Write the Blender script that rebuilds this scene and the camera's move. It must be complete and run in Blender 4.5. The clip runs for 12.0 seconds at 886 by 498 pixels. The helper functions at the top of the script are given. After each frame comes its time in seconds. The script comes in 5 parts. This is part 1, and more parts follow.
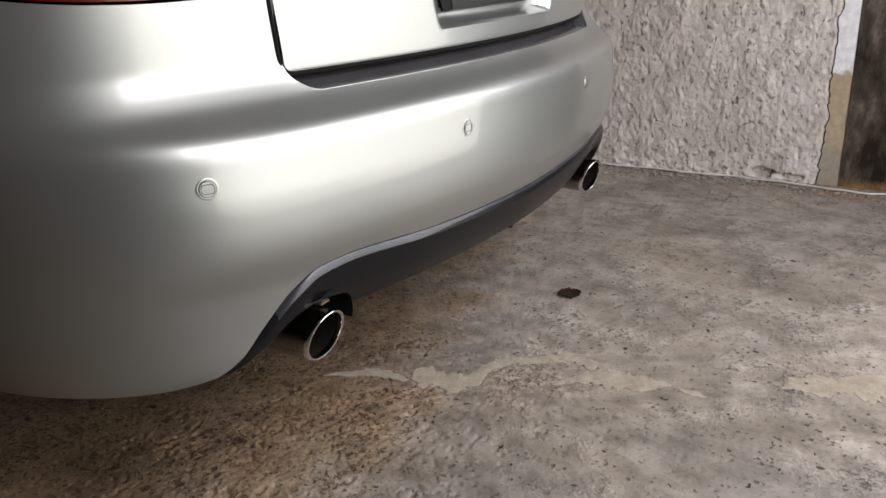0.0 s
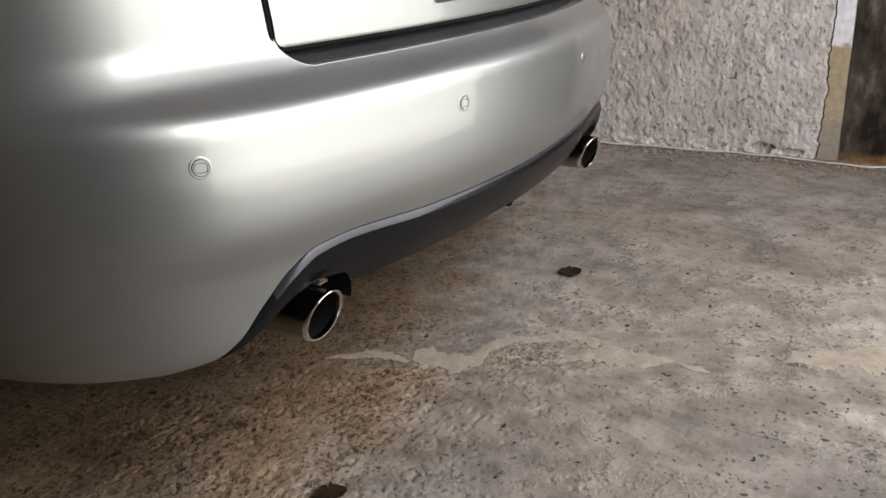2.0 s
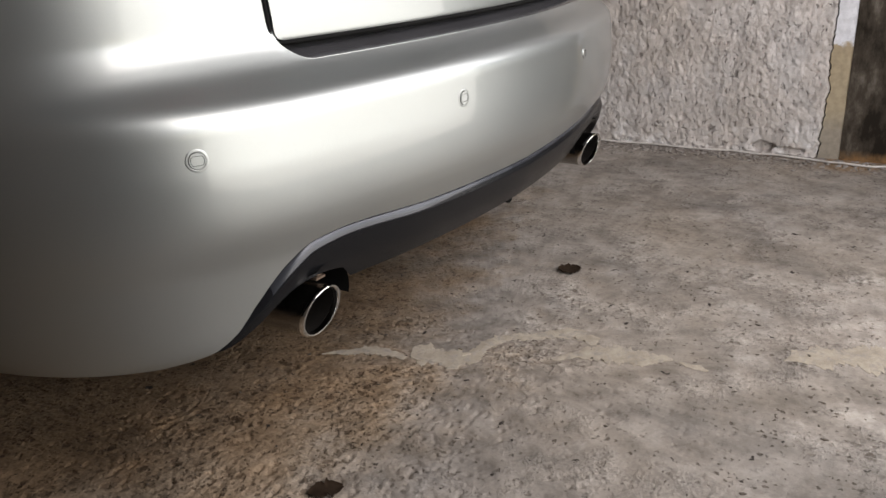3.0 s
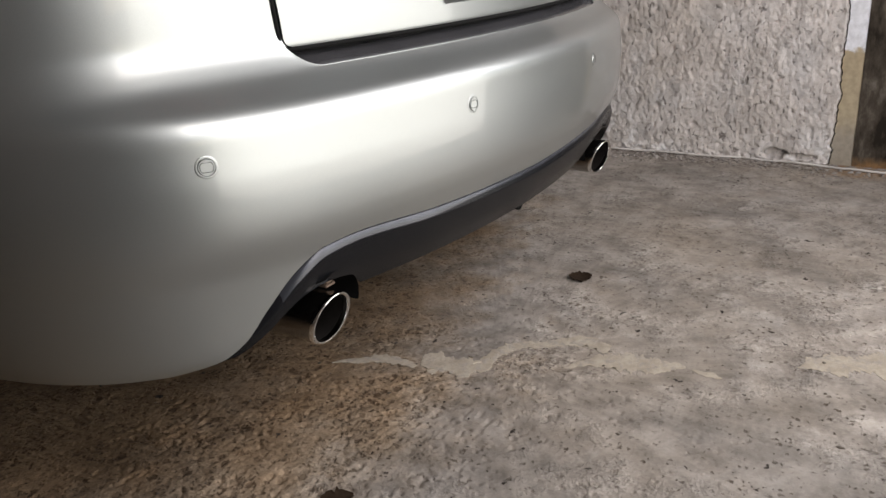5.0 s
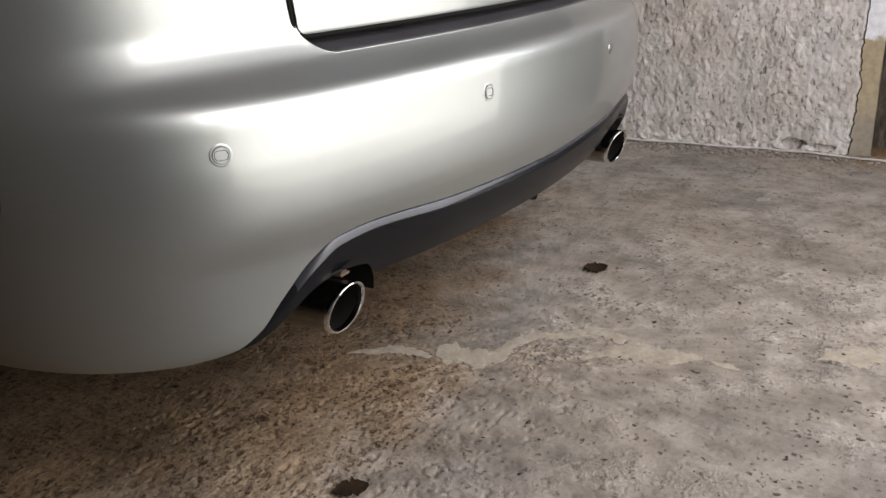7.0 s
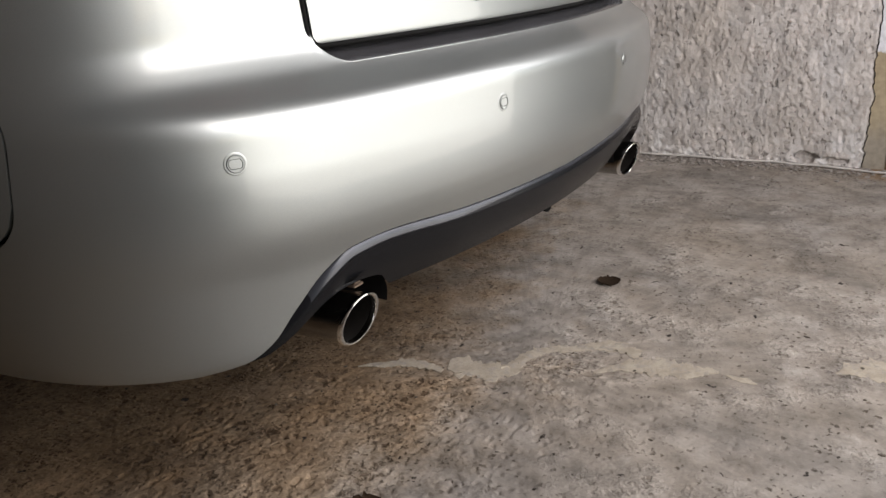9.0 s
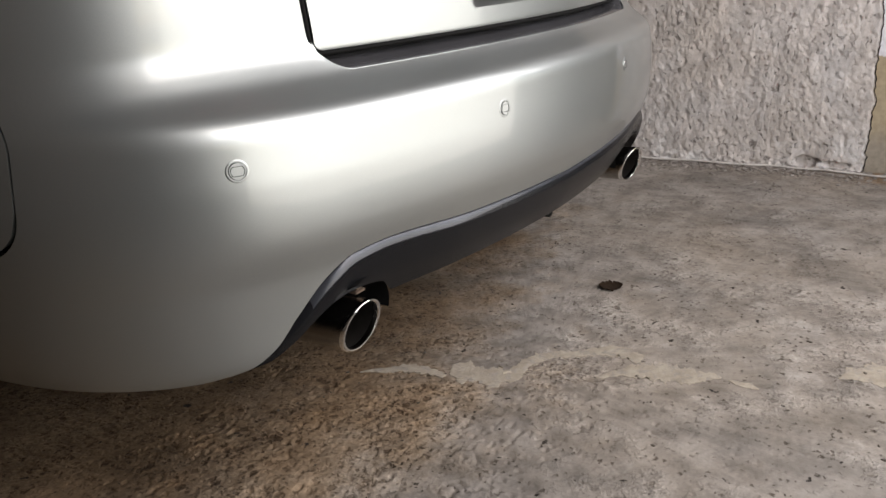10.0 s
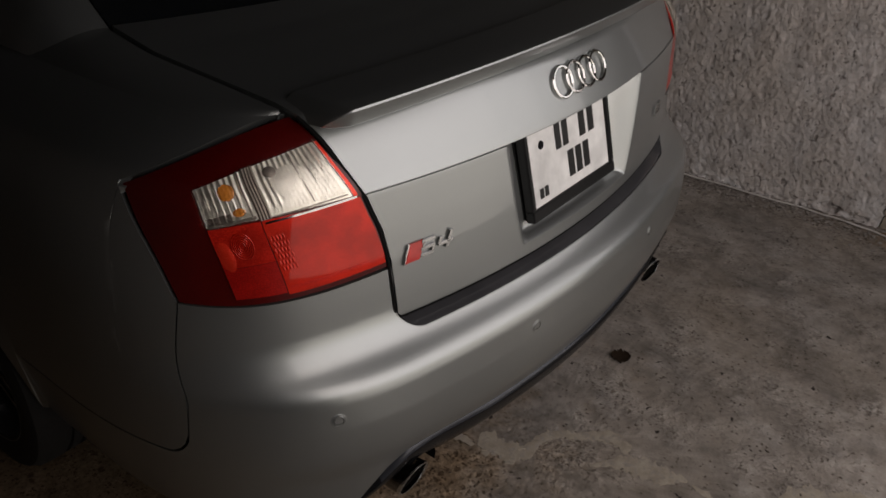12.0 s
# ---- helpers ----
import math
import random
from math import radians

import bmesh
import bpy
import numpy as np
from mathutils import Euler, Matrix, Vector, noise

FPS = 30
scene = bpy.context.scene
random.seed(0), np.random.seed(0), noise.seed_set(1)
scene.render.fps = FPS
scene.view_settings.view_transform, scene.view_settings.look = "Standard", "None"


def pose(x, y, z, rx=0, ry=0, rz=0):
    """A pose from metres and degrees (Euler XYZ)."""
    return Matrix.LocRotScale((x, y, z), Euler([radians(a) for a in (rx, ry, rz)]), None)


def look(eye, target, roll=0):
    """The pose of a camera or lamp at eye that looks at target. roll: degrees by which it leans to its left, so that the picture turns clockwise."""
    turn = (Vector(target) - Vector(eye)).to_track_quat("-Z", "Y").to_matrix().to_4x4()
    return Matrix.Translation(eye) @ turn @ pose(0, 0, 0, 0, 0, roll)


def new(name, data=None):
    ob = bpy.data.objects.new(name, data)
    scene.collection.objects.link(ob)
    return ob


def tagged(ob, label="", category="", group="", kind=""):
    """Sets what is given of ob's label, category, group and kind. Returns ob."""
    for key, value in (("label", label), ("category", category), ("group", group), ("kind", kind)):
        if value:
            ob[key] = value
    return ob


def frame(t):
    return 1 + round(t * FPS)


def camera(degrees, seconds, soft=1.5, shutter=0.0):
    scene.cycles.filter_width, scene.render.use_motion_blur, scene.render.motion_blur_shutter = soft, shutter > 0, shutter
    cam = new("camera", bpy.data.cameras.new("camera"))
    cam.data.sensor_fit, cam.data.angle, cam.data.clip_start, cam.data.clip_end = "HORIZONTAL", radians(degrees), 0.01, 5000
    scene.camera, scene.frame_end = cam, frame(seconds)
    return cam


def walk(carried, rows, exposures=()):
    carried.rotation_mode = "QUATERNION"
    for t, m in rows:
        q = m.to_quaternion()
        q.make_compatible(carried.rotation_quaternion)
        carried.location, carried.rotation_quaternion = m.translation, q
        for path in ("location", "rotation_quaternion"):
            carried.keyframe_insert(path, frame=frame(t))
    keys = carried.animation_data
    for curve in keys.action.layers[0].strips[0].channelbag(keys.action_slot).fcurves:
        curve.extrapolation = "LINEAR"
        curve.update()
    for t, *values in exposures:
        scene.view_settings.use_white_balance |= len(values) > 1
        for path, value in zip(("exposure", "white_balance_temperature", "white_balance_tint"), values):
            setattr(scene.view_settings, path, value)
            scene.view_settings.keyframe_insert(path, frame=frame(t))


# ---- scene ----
cam = camera(57.7, 12.0, shutter=0.15)
PATH = [
    (0, (-1.292, -0.733, 0.82), (0.296, 0.271, 0.134), -2.2),
    (0.5, (-1.29, -0.735, 0.82), (0.291, 0.272, 0.123), -2.3),
    (1, (-1.29, -0.737, 0.813), (0.283, 0.278, 0.108), -3.0),
    (1.5, (-1.287, -0.733, 0.808), (0.282, 0.297, 0.117), -3.6),
    (2, (-1.284, -0.729, 0.804), (0.293, 0.269, 0.084), -3.3),
    (2.5, (-1.284, -0.727, 0.804), (0.294, 0.263, 0.077), -3.2),
    (3, (-1.278, -0.727, 0.799), (0.297, 0.269, 0.073), -2.9),
    (5, (-1.275, -0.725, 0.792), (0.295, 0.296, 0.091), -3.4),
    (5.5, (-1.275, -0.73, 0.794), (0.287, 0.297, 0.084), -3.8),
    (6, (-1.274, -0.729, 0.789), (0.275, 0.31, 0.068), -3.9),
    (6.5, (-1.273, -0.728, 0.786), (0.278, 0.314, 0.074), -4.1),
    (7, (-1.272, -0.72, 0.784), (0.275, 0.328, 0.069), -3.8),
    (7.5, (-1.27, -0.71, 0.778), (0.279, 0.34, 0.072), -3.5),
    (7.7, (-1.273, -0.711, 0.772), (0.271, 0.363, 0.091), -4.0),
    (9.5, (-1.269, -0.705, 0.775), (0.281, 0.362, 0.099), -3.9),
    (10, (-1.27, -0.707, 0.777), (0.279, 0.367, 0.11), -4.1),
    (10.5, (-1.258, -0.698, 0.791), (0.267, 0.397, 0.1), -3.3),
    (10.7, (-1.231, -0.694, 0.809), (0.258, 0.424, 0.08), -2.3),
    (10.9, (-1.186, -0.677, 0.884), (0.25, 0.45, 0.067), -1.7),
    (11, (-1.177, -0.667, 0.937), (0.244, 0.472, 0.109), -1.7),
    (11.1, (-1.173, -0.667, 1.006), (0.215, 0.495, 0.155), -2.1),
    (11.2, (-1.173, -0.667, 1.081), (0.172, 0.507, 0.181), -2.5),
    (11.3, (-1.187, -0.673, 1.158), (0.138, 0.497, 0.223), -2.8),
    (11.4, (-1.207, -0.682, 1.232), (0.093, 0.502, 0.28), -2.8),
    (11.5, (-1.235, -0.688, 1.306), (0.036, 0.505, 0.325), -2.4),
    (11.7, (-1.276, -0.715, 1.42), (0.014, 0.444, 0.423), -1.1),
    (12, (-1.326, -0.76, 1.495), (0.011, 0.312, 0.464), 0.2),
]
walk(cam, [(t, look(eye, target, roll)) for t, eye, target, roll in PATH],
     [(0, 0.41, 6550, 11), (3, 0.39, 6550, 11), (6, 0.43, 6550, 11), (6.5, 0.54, 6550, 11), (7.2, 0.47, 6550, 11), (9.5, 0.44, 6550, 11), (10.8, 0.47, 6550, 11), (11.1, 0.46, 6600, 12), (11.3, 0.04, 6850, 15), (11.5, -0.43, 6850, 15), (11.7, -0.85, 6850, 15), (12, -1.29, 6850, 15)])

# ---- world and light ----
world = bpy.data.worlds.new("world")
scene.world = world
world.use_nodes = True
wn = world.node_tree
sky = wn.nodes.new("ShaderNodeTexSky")
sky.sky_type, sky.sun_disc = "NISHITA", False
sky.sun_elevation, sky.sun_rotation = radians(38), radians(200)
wn.nodes["Background"].inputs["Strength"].default_value = 0.10
wn.links.new(sky.outputs["Color"], wn.nodes["Background"].inputs["Color"])

DOOR_Y = -1.15          # plane of the garage doorway
DOOR_X0, DOOR_X1, DOOR_H = -1.33, 1.70, 2.12
DIM_X, DIM_SPLIT_X = 0.64, 1.11   # where two added dimmer lamps take over from the sky, and where the second begins
SKY_Z = 0.90            # height in the doorway above which the sky is seen over the yard


def doorway_lamp(name, left, right, low, high, watts, color):
    """Daylight in a part of the doorway."""
    ob = new(name, bpy.data.lights.new(name, "AREA"))
    ob.data.shape, ob.data.size, ob.data.size_y = "RECTANGLE", right - left - 0.02, high - low - 0.02
    ob.data.energy, ob.data.color = watts, color
    ob.matrix_world = pose((left + right) / 2, DOOR_Y - 0.10, (low + high) / 2, 90, 0, 0)


# open sky over most of the doorway, two added dimmer fill lamps beside it, the yard below
doorway_lamp("doorway_sky", DOOR_X0, DIM_X, SKY_Z, DOOR_H, 27.8, (1.0, 0.94, 0.905))
doorway_lamp("doorway_dim_fill", DIM_X, DIM_SPLIT_X, SKY_Z, DOOR_H, 5.6, (1.0, 0.95, 0.92))
doorway_lamp("doorway_right_fill", DIM_SPLIT_X, DOOR_X1, SKY_Z, DOOR_H, 5.8, (1.0, 0.95, 0.92))
doorway_lamp("doorway_yard", DOOR_X0 + 0.25, DIM_SPLIT_X, 0.06, SKY_Z, 12.7, (1.0, 0.95, 0.88))

# ---- materials ----


def shader(name):
    mat = bpy.data.materials.new(name)
    mat.use_nodes = True
    tree = mat.node_tree
    return mat, tree, tree.nodes["Principled BSDF"]


def node(tree, kind, **values):
    n = tree.nodes.new(kind)
    for key, value in values.items():
        n.inputs[key].default_value = value
    return n


def noise_node(tree, scale, detail=4.0, rough=0.55, stretch=(1, 1, 1)):
    co = tree.nodes.new("ShaderNodeTexCoord")
    mp = node(tree, "ShaderNodeMapping", Scale=stretch)
    tree.links.new(co.outputs["Object"], mp.inputs["Vector"])
    n = node(tree, "ShaderNodeTexNoise", Scale=scale, Detail=detail, Roughness=rough)
    tree.links.new(mp.outputs["Vector"], n.inputs["Vector"])
    return n.outputs["Fac"]


def ramp(tree, fac, stops):
    n = tree.nodes.new("ShaderNodeValToRGB")
    el = n.color_ramp.elements
    while len(el) < len(stops):
        el.new(0.5)
    for e, (p, c) in zip(el, stops):
        e.position = p
        e.color = (*c, 1) if isinstance(c, tuple) else (c, c, c, 1)
    tree.links.new(fac, n.inputs["Fac"])
    return n.outputs["Color"]


def mix(tree, fac, a, b, mode="MIX"):
    n = tree.nodes.new("ShaderNodeMix")
    n.data_type, n.blend_type = "RGBA", mode
    for socket, value in ((n.inputs["Factor"], fac), (n.inputs[6], a), (n.inputs[7], b)):
        if hasattr(value, "links"):
            tree.links.new(value, socket)
        elif isinstance(value, tuple):
            socket.default_value = (*value, 1)
        else:
            socket.default_value = value
    return n.outputs[2]


def bump(tree, bsdf, height, strength, distance, prior=None):
    n = node(tree, "ShaderNodeBump", Strength=strength, Distance=distance)
    tree.links.new(height, n.inputs["Height"])
    if prior:
        tree.links.new(prior, n.inputs["Normal"])
    tree.links.new(n.outputs["Normal"], bsdf.inputs["Normal"])
    return n.outputs["Normal"]


def math_node(tree, operation, a, b, c=0.0):
    n = tree.nodes.new("ShaderNodeMath")
    n.operation = operation
    for socket, value in zip(n.inputs, (a, b, c)):
        if hasattr(value, "links"):
            tree.links.new(value, socket)
        else:
            socket.default_value = value
    return n.outputs[0]


def pock(tree, scale, size, share, warp=0.6, stretch=(1, 1, 1)):
    """Scattered irregular pits: 1 inside, 0 outside; share: the part of the cells that holds one."""
    co = tree.nodes.new("ShaderNodeTexCoord")
    mp = node(tree, "ShaderNodeMapping", Scale=stretch)
    tree.links.new(co.outputs["Object"], mp.inputs["Vector"])
    wob = node(tree, "ShaderNodeTexNoise", Scale=scale * 1.7, Detail=3.0, Roughness=0.6)
    tree.links.new(mp.outputs["Vector"], wob.inputs["Vector"])
    shift = tree.nodes.new("ShaderNodeVectorMath")
    shift.operation = "MULTIPLY_ADD"
    tree.links.new(wob.outputs["Color"], shift.inputs[0])
    shift.inputs[1].default_value = (warp / scale,) * 3
    tree.links.new(mp.outputs["Vector"], shift.inputs[2])
    v = node(tree, "ShaderNodeTexVoronoi", Scale=scale)
    tree.links.new(shift.outputs[0], v.inputs["Vector"])
    sep = tree.nodes.new("ShaderNodeSeparateColor")
    tree.links.new(v.outputs["Color"], sep.inputs[0])
    spread = math_node(tree, "MULTIPLY_ADD", sep.outputs[1], size * 0.8, size * 0.4)
    inside = math_node(tree, "DIVIDE", v.outputs["Distance"], spread)
    hole = ramp(tree, inside, [(0.65, 1.0), (1.0, 0.0)])
    chosen = ramp(tree, sep.outputs[0], [(max(0.0, share - 0.01), 1.0), (share, 0.0)])
    return mix(tree, 1.0, hole, chosen, "MULTIPLY")


def plain(name, color, rough=0.5, metal=0.0, coat=0.0, grain=0.0, scale=60.0, spec=0.5):
    mat, tree, b = shader(name)
    b.inputs["Base Color"].default_value = (*color, 1)
    b.inputs["Roughness"].default_value, b.inputs["Metallic"].default_value = rough, metal
    b.inputs["Coat Weight"].default_value, b.inputs["Coat Roughness"].default_value = coat, 0.04
    b.inputs["Specular IOR Level"].default_value = spec
    f = noise_node(tree, scale, 3)
    lo, hi = tuple(c * 0.82 for c in color), tuple(min(1, c * 1.15) for c in color)
    tree.links.new(ramp(tree, f, [(0.3, lo), (0.7, hi)]), b.inputs["Base Color"])
    if grain:
        bump(tree, b, noise_node(tree, scale * 6, 2), grain, 0.001)
    return mat


def silver_paint():
    mat, tree, b = shader("silver_metallic_paint")
    flake = noise_node(tree, 2600, 1)
    dust = noise_node(tree, 3.0, 5)
    base = mix(tree, 0.25, ramp(tree, flake, [(0.3, (0.280, 0.297, 0.296)), (0.7, (0.391, 0.412, 0.408))]),
               ramp(tree, dust, [(0.35, (0.306, 0.324, 0.320)), (0.7, (0.365, 0.385, 0.382))]))
    tree.links.new(base, b.inputs["Base Color"])
    b.inputs["Metallic"].default_value = 0.88
    tree.links.new(ramp(tree, noise_node(tree, 7.0, 4), [(0.3, 0.365), (0.7, 0.395)]), b.inputs["Roughness"])
    b.inputs["Coat Weight"].default_value, b.inputs["Coat Roughness"].default_value = 0.75, 0.045
    return mat


def red_lens(name, dark, bright, cells, shine=0.0):
    mat, tree, b = shader(name)
    co = tree.nodes.new("ShaderNodeTexCoord")
    v = node(tree, "ShaderNodeTexVoronoi", Scale=cells)
    tree.links.new(co.outputs["Object"], v.inputs["Vector"])
    shape = ramp(tree, noise_node(tree, 16.0, 2), [(0.36, 0.70 if shine else 0.85), (0.60, 1.0)])
    tree.links.new(mix(tree, 1.0, ramp(tree, v.outputs["Distance"], [(0.0, bright), (0.6, dark)]), shape, "MULTIPLY"), b.inputs["Base Color"])
    b.inputs["Roughness"].default_value, b.inputs["Metallic"].default_value = 0.30, shine
    b.inputs["Specular IOR Level"].default_value = 0.3
    b.inputs["Coat Weight"].default_value, b.inputs["Coat Roughness"].default_value = 0.6, 0.04
    bump(tree, b, v.outputs["Distance"], 0.2 if shine else 0.08, 0.001)
    return mat


def clear_plastic():
    mat, tree, b = shader("clear_lens_plastic")
    b.inputs["Base Color"].default_value = (0.95, 0.95, 0.93, 1)
    b.inputs["Roughness"].default_value, b.inputs["IOR"].default_value = 0.05, 1.3
    b.inputs["Transmission Weight"].default_value = 1.0
    bump(tree, b, noise_node(tree, 150.0, 1.5, 0.5), 0.3, 0.0015)
    return mat


def concrete_floor():
    mat, tree, b = shader("worn_concrete")
    patch = noise_node(tree, 1.7, 6, 0.62)
    mid = noise_node(tree, 9.0, 7, 0.68)
    fine = noise_node(tree, 70.0, 6, 0.7)
    grey = ramp(tree, mid, [(0.32, (0.222, 0.196, 0.172)), (0.5, (0.312, 0.282, 0.254)), (0.68, (0.382, 0.352, 0.322))])
    brown = ramp(tree, mid, [(0.30, (0.232, 0.192, 0.152)), (0.70, (0.345, 0.294, 0.238))])
    col = mix(tree, ramp(tree, patch, [(0.40, 0.0), (0.70, 0.7)]), grey, brown)
    col = mix(tree, 1.0, col, ramp(tree, fine, [(0.30, 0.70), (0.44, 0.97), (0.58, 1.02), (0.74, 1.20)]), "MULTIPLY")
    blotch = ramp(tree, noise_node(tree, 3.3, 5, 0.62, (1.3, 0.8, 1)), [(0.36, 0.70), (0.50, 0.98), (0.64, 1.15)])
    col = mix(tree, 1.0, col, blotch, "MULTIPLY")
    # pale scoured patches
    pale = ramp(tree, noise_node(tree, 5.5, 9, 0.76), [(0.55, 0.0), (0.70, 0.5)])
    col = mix(tree, pale, col, (0.475, 0.448, 0.418))
    # a broad ragged patch of paler floor colour towards the doorway
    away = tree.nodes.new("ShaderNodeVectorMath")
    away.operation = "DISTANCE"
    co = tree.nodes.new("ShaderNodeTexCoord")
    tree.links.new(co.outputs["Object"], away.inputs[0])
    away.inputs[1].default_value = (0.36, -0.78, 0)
    paler_patch = math_node(tree, "MULTIPLY_ADD", noise_node(tree, 11.0, 8, 0.72), -0.75, away.outputs["Value"])
    paler_patch = ramp(tree, math_node(tree, "ADD", paler_patch, 0.5), [(0.28, 0.6), (0.50, 0.0)])
    col = mix(tree, paler_patch, col, mix(tree, 1.0, col, (1.45, 1.45, 1.46), "MULTIPLY"))
    # oily brown dirt where the car stands and drips, with a ragged edge, plus painted shade
    co = tree.nodes.new("ShaderNodeTexCoord")
    sep = tree.nodes.new("ShaderNodeSeparateXYZ")
    tree.links.new(co.outputs["Object"], sep.inputs[0])
    reach = math_node(tree, "MULTIPLY_ADD", sep.outputs["X"], 0.25, sep.outputs["Y"])
    reach = math_node(tree, "MULTIPLY_ADD", math_node(tree, "MAXIMUM", sep.outputs["X"], -0.15), -0.62, reach)
    ragged = math_node(tree, "MULTIPLY_ADD", noise_node(tree, 3.4, 7, 0.68), 1.1, reach)
    leftward = math_node(tree, "MULTIPLY_ADD", math_node(tree, "MINIMUM", sep.outputs["X"], 0.0), -0.42, ragged)
    tint = ramp(tree, leftward, [(0.50, 0.0), (0.85, 1.0)])
    col = mix(tree, tint, col, mix(tree, 1.0, col, (1.0, 0.89, 0.745), "MULTIPLY"))
    # dirt and the car's shade on the floor, both darkened into the colour
    soil_shade = ramp(tree, math_node(tree, "MULTIPLY", ragged, 0.5), [(0.27, 0.0), (0.46, 0.95)])
    col = mix(tree, soil_shade, col, mix(tree, 1.0, col, (0.68, 0.575, 0.46), "MULTIPLY"))
    # where the skin of the concrete is gone: gravelly and pitted
    gone = mix(tree, 1.0, ramp(tree, noise_node(tree, 4.6, 8, 0.72), [(0.50, 0.0), (0.62, 0.85)]), mix(tree, 1.0, tint, ramp(tree, noise_node(tree, 5.5, 5, 0.65), [(0.36, 0.30), (0.54, 1.0)]), "MULTIPLY"), "LIGHTEN")
    edge = math_node(tree, "MULTIPLY_ADD", noise_node(tree, 9.0, 4), 0.2, sep.outputs["X"])
    gone = mix(tree, 1.0, gone, ramp(tree, math_node(tree, "SUBTRACT", edge, 1.0), [(0.66, 0.0), (0.78, 1.0)]), "LIGHTEN")
    stones = noise_node(tree, 72.0, 4, 0.62)
    gravel = noise_node(tree, 165.0, 3, 0.6)
    crumb = mix(tree, 1.0, ramp(tree, stones, [(0.36, 0.82), (0.50, 1.0), (0.66, 1.16)]), ramp(tree, gravel, [(0.34, 0.80), (0.5, 1.0), (0.66, 1.18)]), "MULTIPLY")
    col = mix(tree, gone, col, mix(tree, 1.0, col, crumb, "MULTIPLY"))
    wide = mix(tree, 1.0, pock(tree, 50.0, 0.44, 0.42, 1.15), gone, "MULTIPLY")
    tiny = mix(tree, 1.0, pock(tree, 105.0, 0.46, 0.45, 1.2), gone, "MULTIPLY")
    specks = mix(tree, 1.0, pock(tree, 88.0, 0.38, 0.32, 1.4), ramp(tree, noise_node(tree, 6.0, 3), [(0.40, 0.25), (0.60, 1.0)]), "MULTIPLY")
    lone = pock(tree, 30.0, 0.19, 0.20, 1.3)
    holes = mix(tree, 1.0, mix(tree, 1.0, wide, tiny, "LIGHTEN"), specks, "LIGHTEN")
    col = mix(tree, mix(tree, 1.0, holes, (0.8, 0.8, 0.8), "MULTIPLY"), col, mix(tree, 1.0, col, (0.27, 0.22, 0.18), "MULTIPLY"))
    col = mix(tree, lone, col, (0.030, 0.024, 0.020))
    col = mix(tree, 1.0, col, (0.90, 0.90, 0.90), "MULTIPLY")
    col = mix(tree, 1.0, col, ramp(tree, noise_node(tree, 17.0, 6, 0.66), [(0.36, 0.78), (0.50, 1.0), (0.64, 1.14)]), "MULTIPLY")
    # rust washed down from the pillar
    near = tree.nodes.new("ShaderNodeVectorMath")
    near.operation = "DISTANCE"
    tree.links.new(co.outputs["Object"], near.inputs[0])
    near.inputs[1].default_value = (1.74, -0.50, 0)
    wash = math_node(tree, "MULTIPLY_ADD", noise_node(tree, 24.0, 5, 0.65), -0.22, near.outputs["Value"])
    col = mix(tree, ramp(tree, math_node(tree, "ADD", wash, 0.2), [(0.14, 0.6), (0.24, 0.0)]), col, (0.34, 0.21, 0.105))
    # hairline cracks
    crack = node(tree, "ShaderNodeTexVoronoi", Scale=1.9)
    crack.feature = "DISTANCE_TO_EDGE"
    shift = tree.nodes.new("ShaderNodeVectorMath")
    shift.operation = "MULTIPLY_ADD"
    wander = node(tree, "ShaderNodeTexNoise", Scale=7.0, Detail=6.0, Roughness=0.65)
    tree.links.new(co.outputs["Object"], wander.inputs["Vector"])
    tree.links.new(wander.outputs["Color"], shift.inputs[0])
    shift.inputs[1].default_value = (0.22, 0.22, 0.22)
    tree.links.new(co.outputs["Object"], shift.inputs[2])
    tree.links.new(shift.outputs[0], crack.inputs["Vector"])
    line = mix(tree, 1.0, ramp(tree, crack.outputs["Distance"], [(0.0015, 0.75), (0.005, 0.0)]), ramp(tree, noise_node(tree, 4.0, 3), [(0.48, 0.0), (0.56, 1.0)]), "MULTIPLY")
    col = mix(tree, line, col, mix(tree, 1.0, col, (0.45, 0.42, 0.40), "MULTIPLY"))
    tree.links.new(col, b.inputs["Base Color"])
    tree.links.new(ramp(tree, mid, [(0.3, 0.75), (0.7, 0.92)]), b.inputs["Roughness"])
    b.inputs["Specular IOR Level"].default_value = 0.25
    rough_part = mix(tree, 1.0, mix(tree, 0.4, stones, gravel), gone, "MULTIPLY")
    first = bump(tree, b, noise_node(tree, 14.0, 3.0, 0.5), 0.3, 0.004)
    second = bump(tree, b, rough_part, 0.9, 0.0065, first)
    third = bump(tree, b, noise_node(tree, 210.0, 2.0, 0.5), 0.6, 0.0010, second)
    sunk = node(tree, "ShaderNodeBump", Strength=0.8, Distance=0.004)
    sunk.invert = True
    tree.links.new(holes, sunk.inputs["Height"])
    tree.links.new(third, sunk.inputs["Normal"])
    tree.links.new(sunk.outputs["Normal"], b.inputs["Normal"])
    return mat


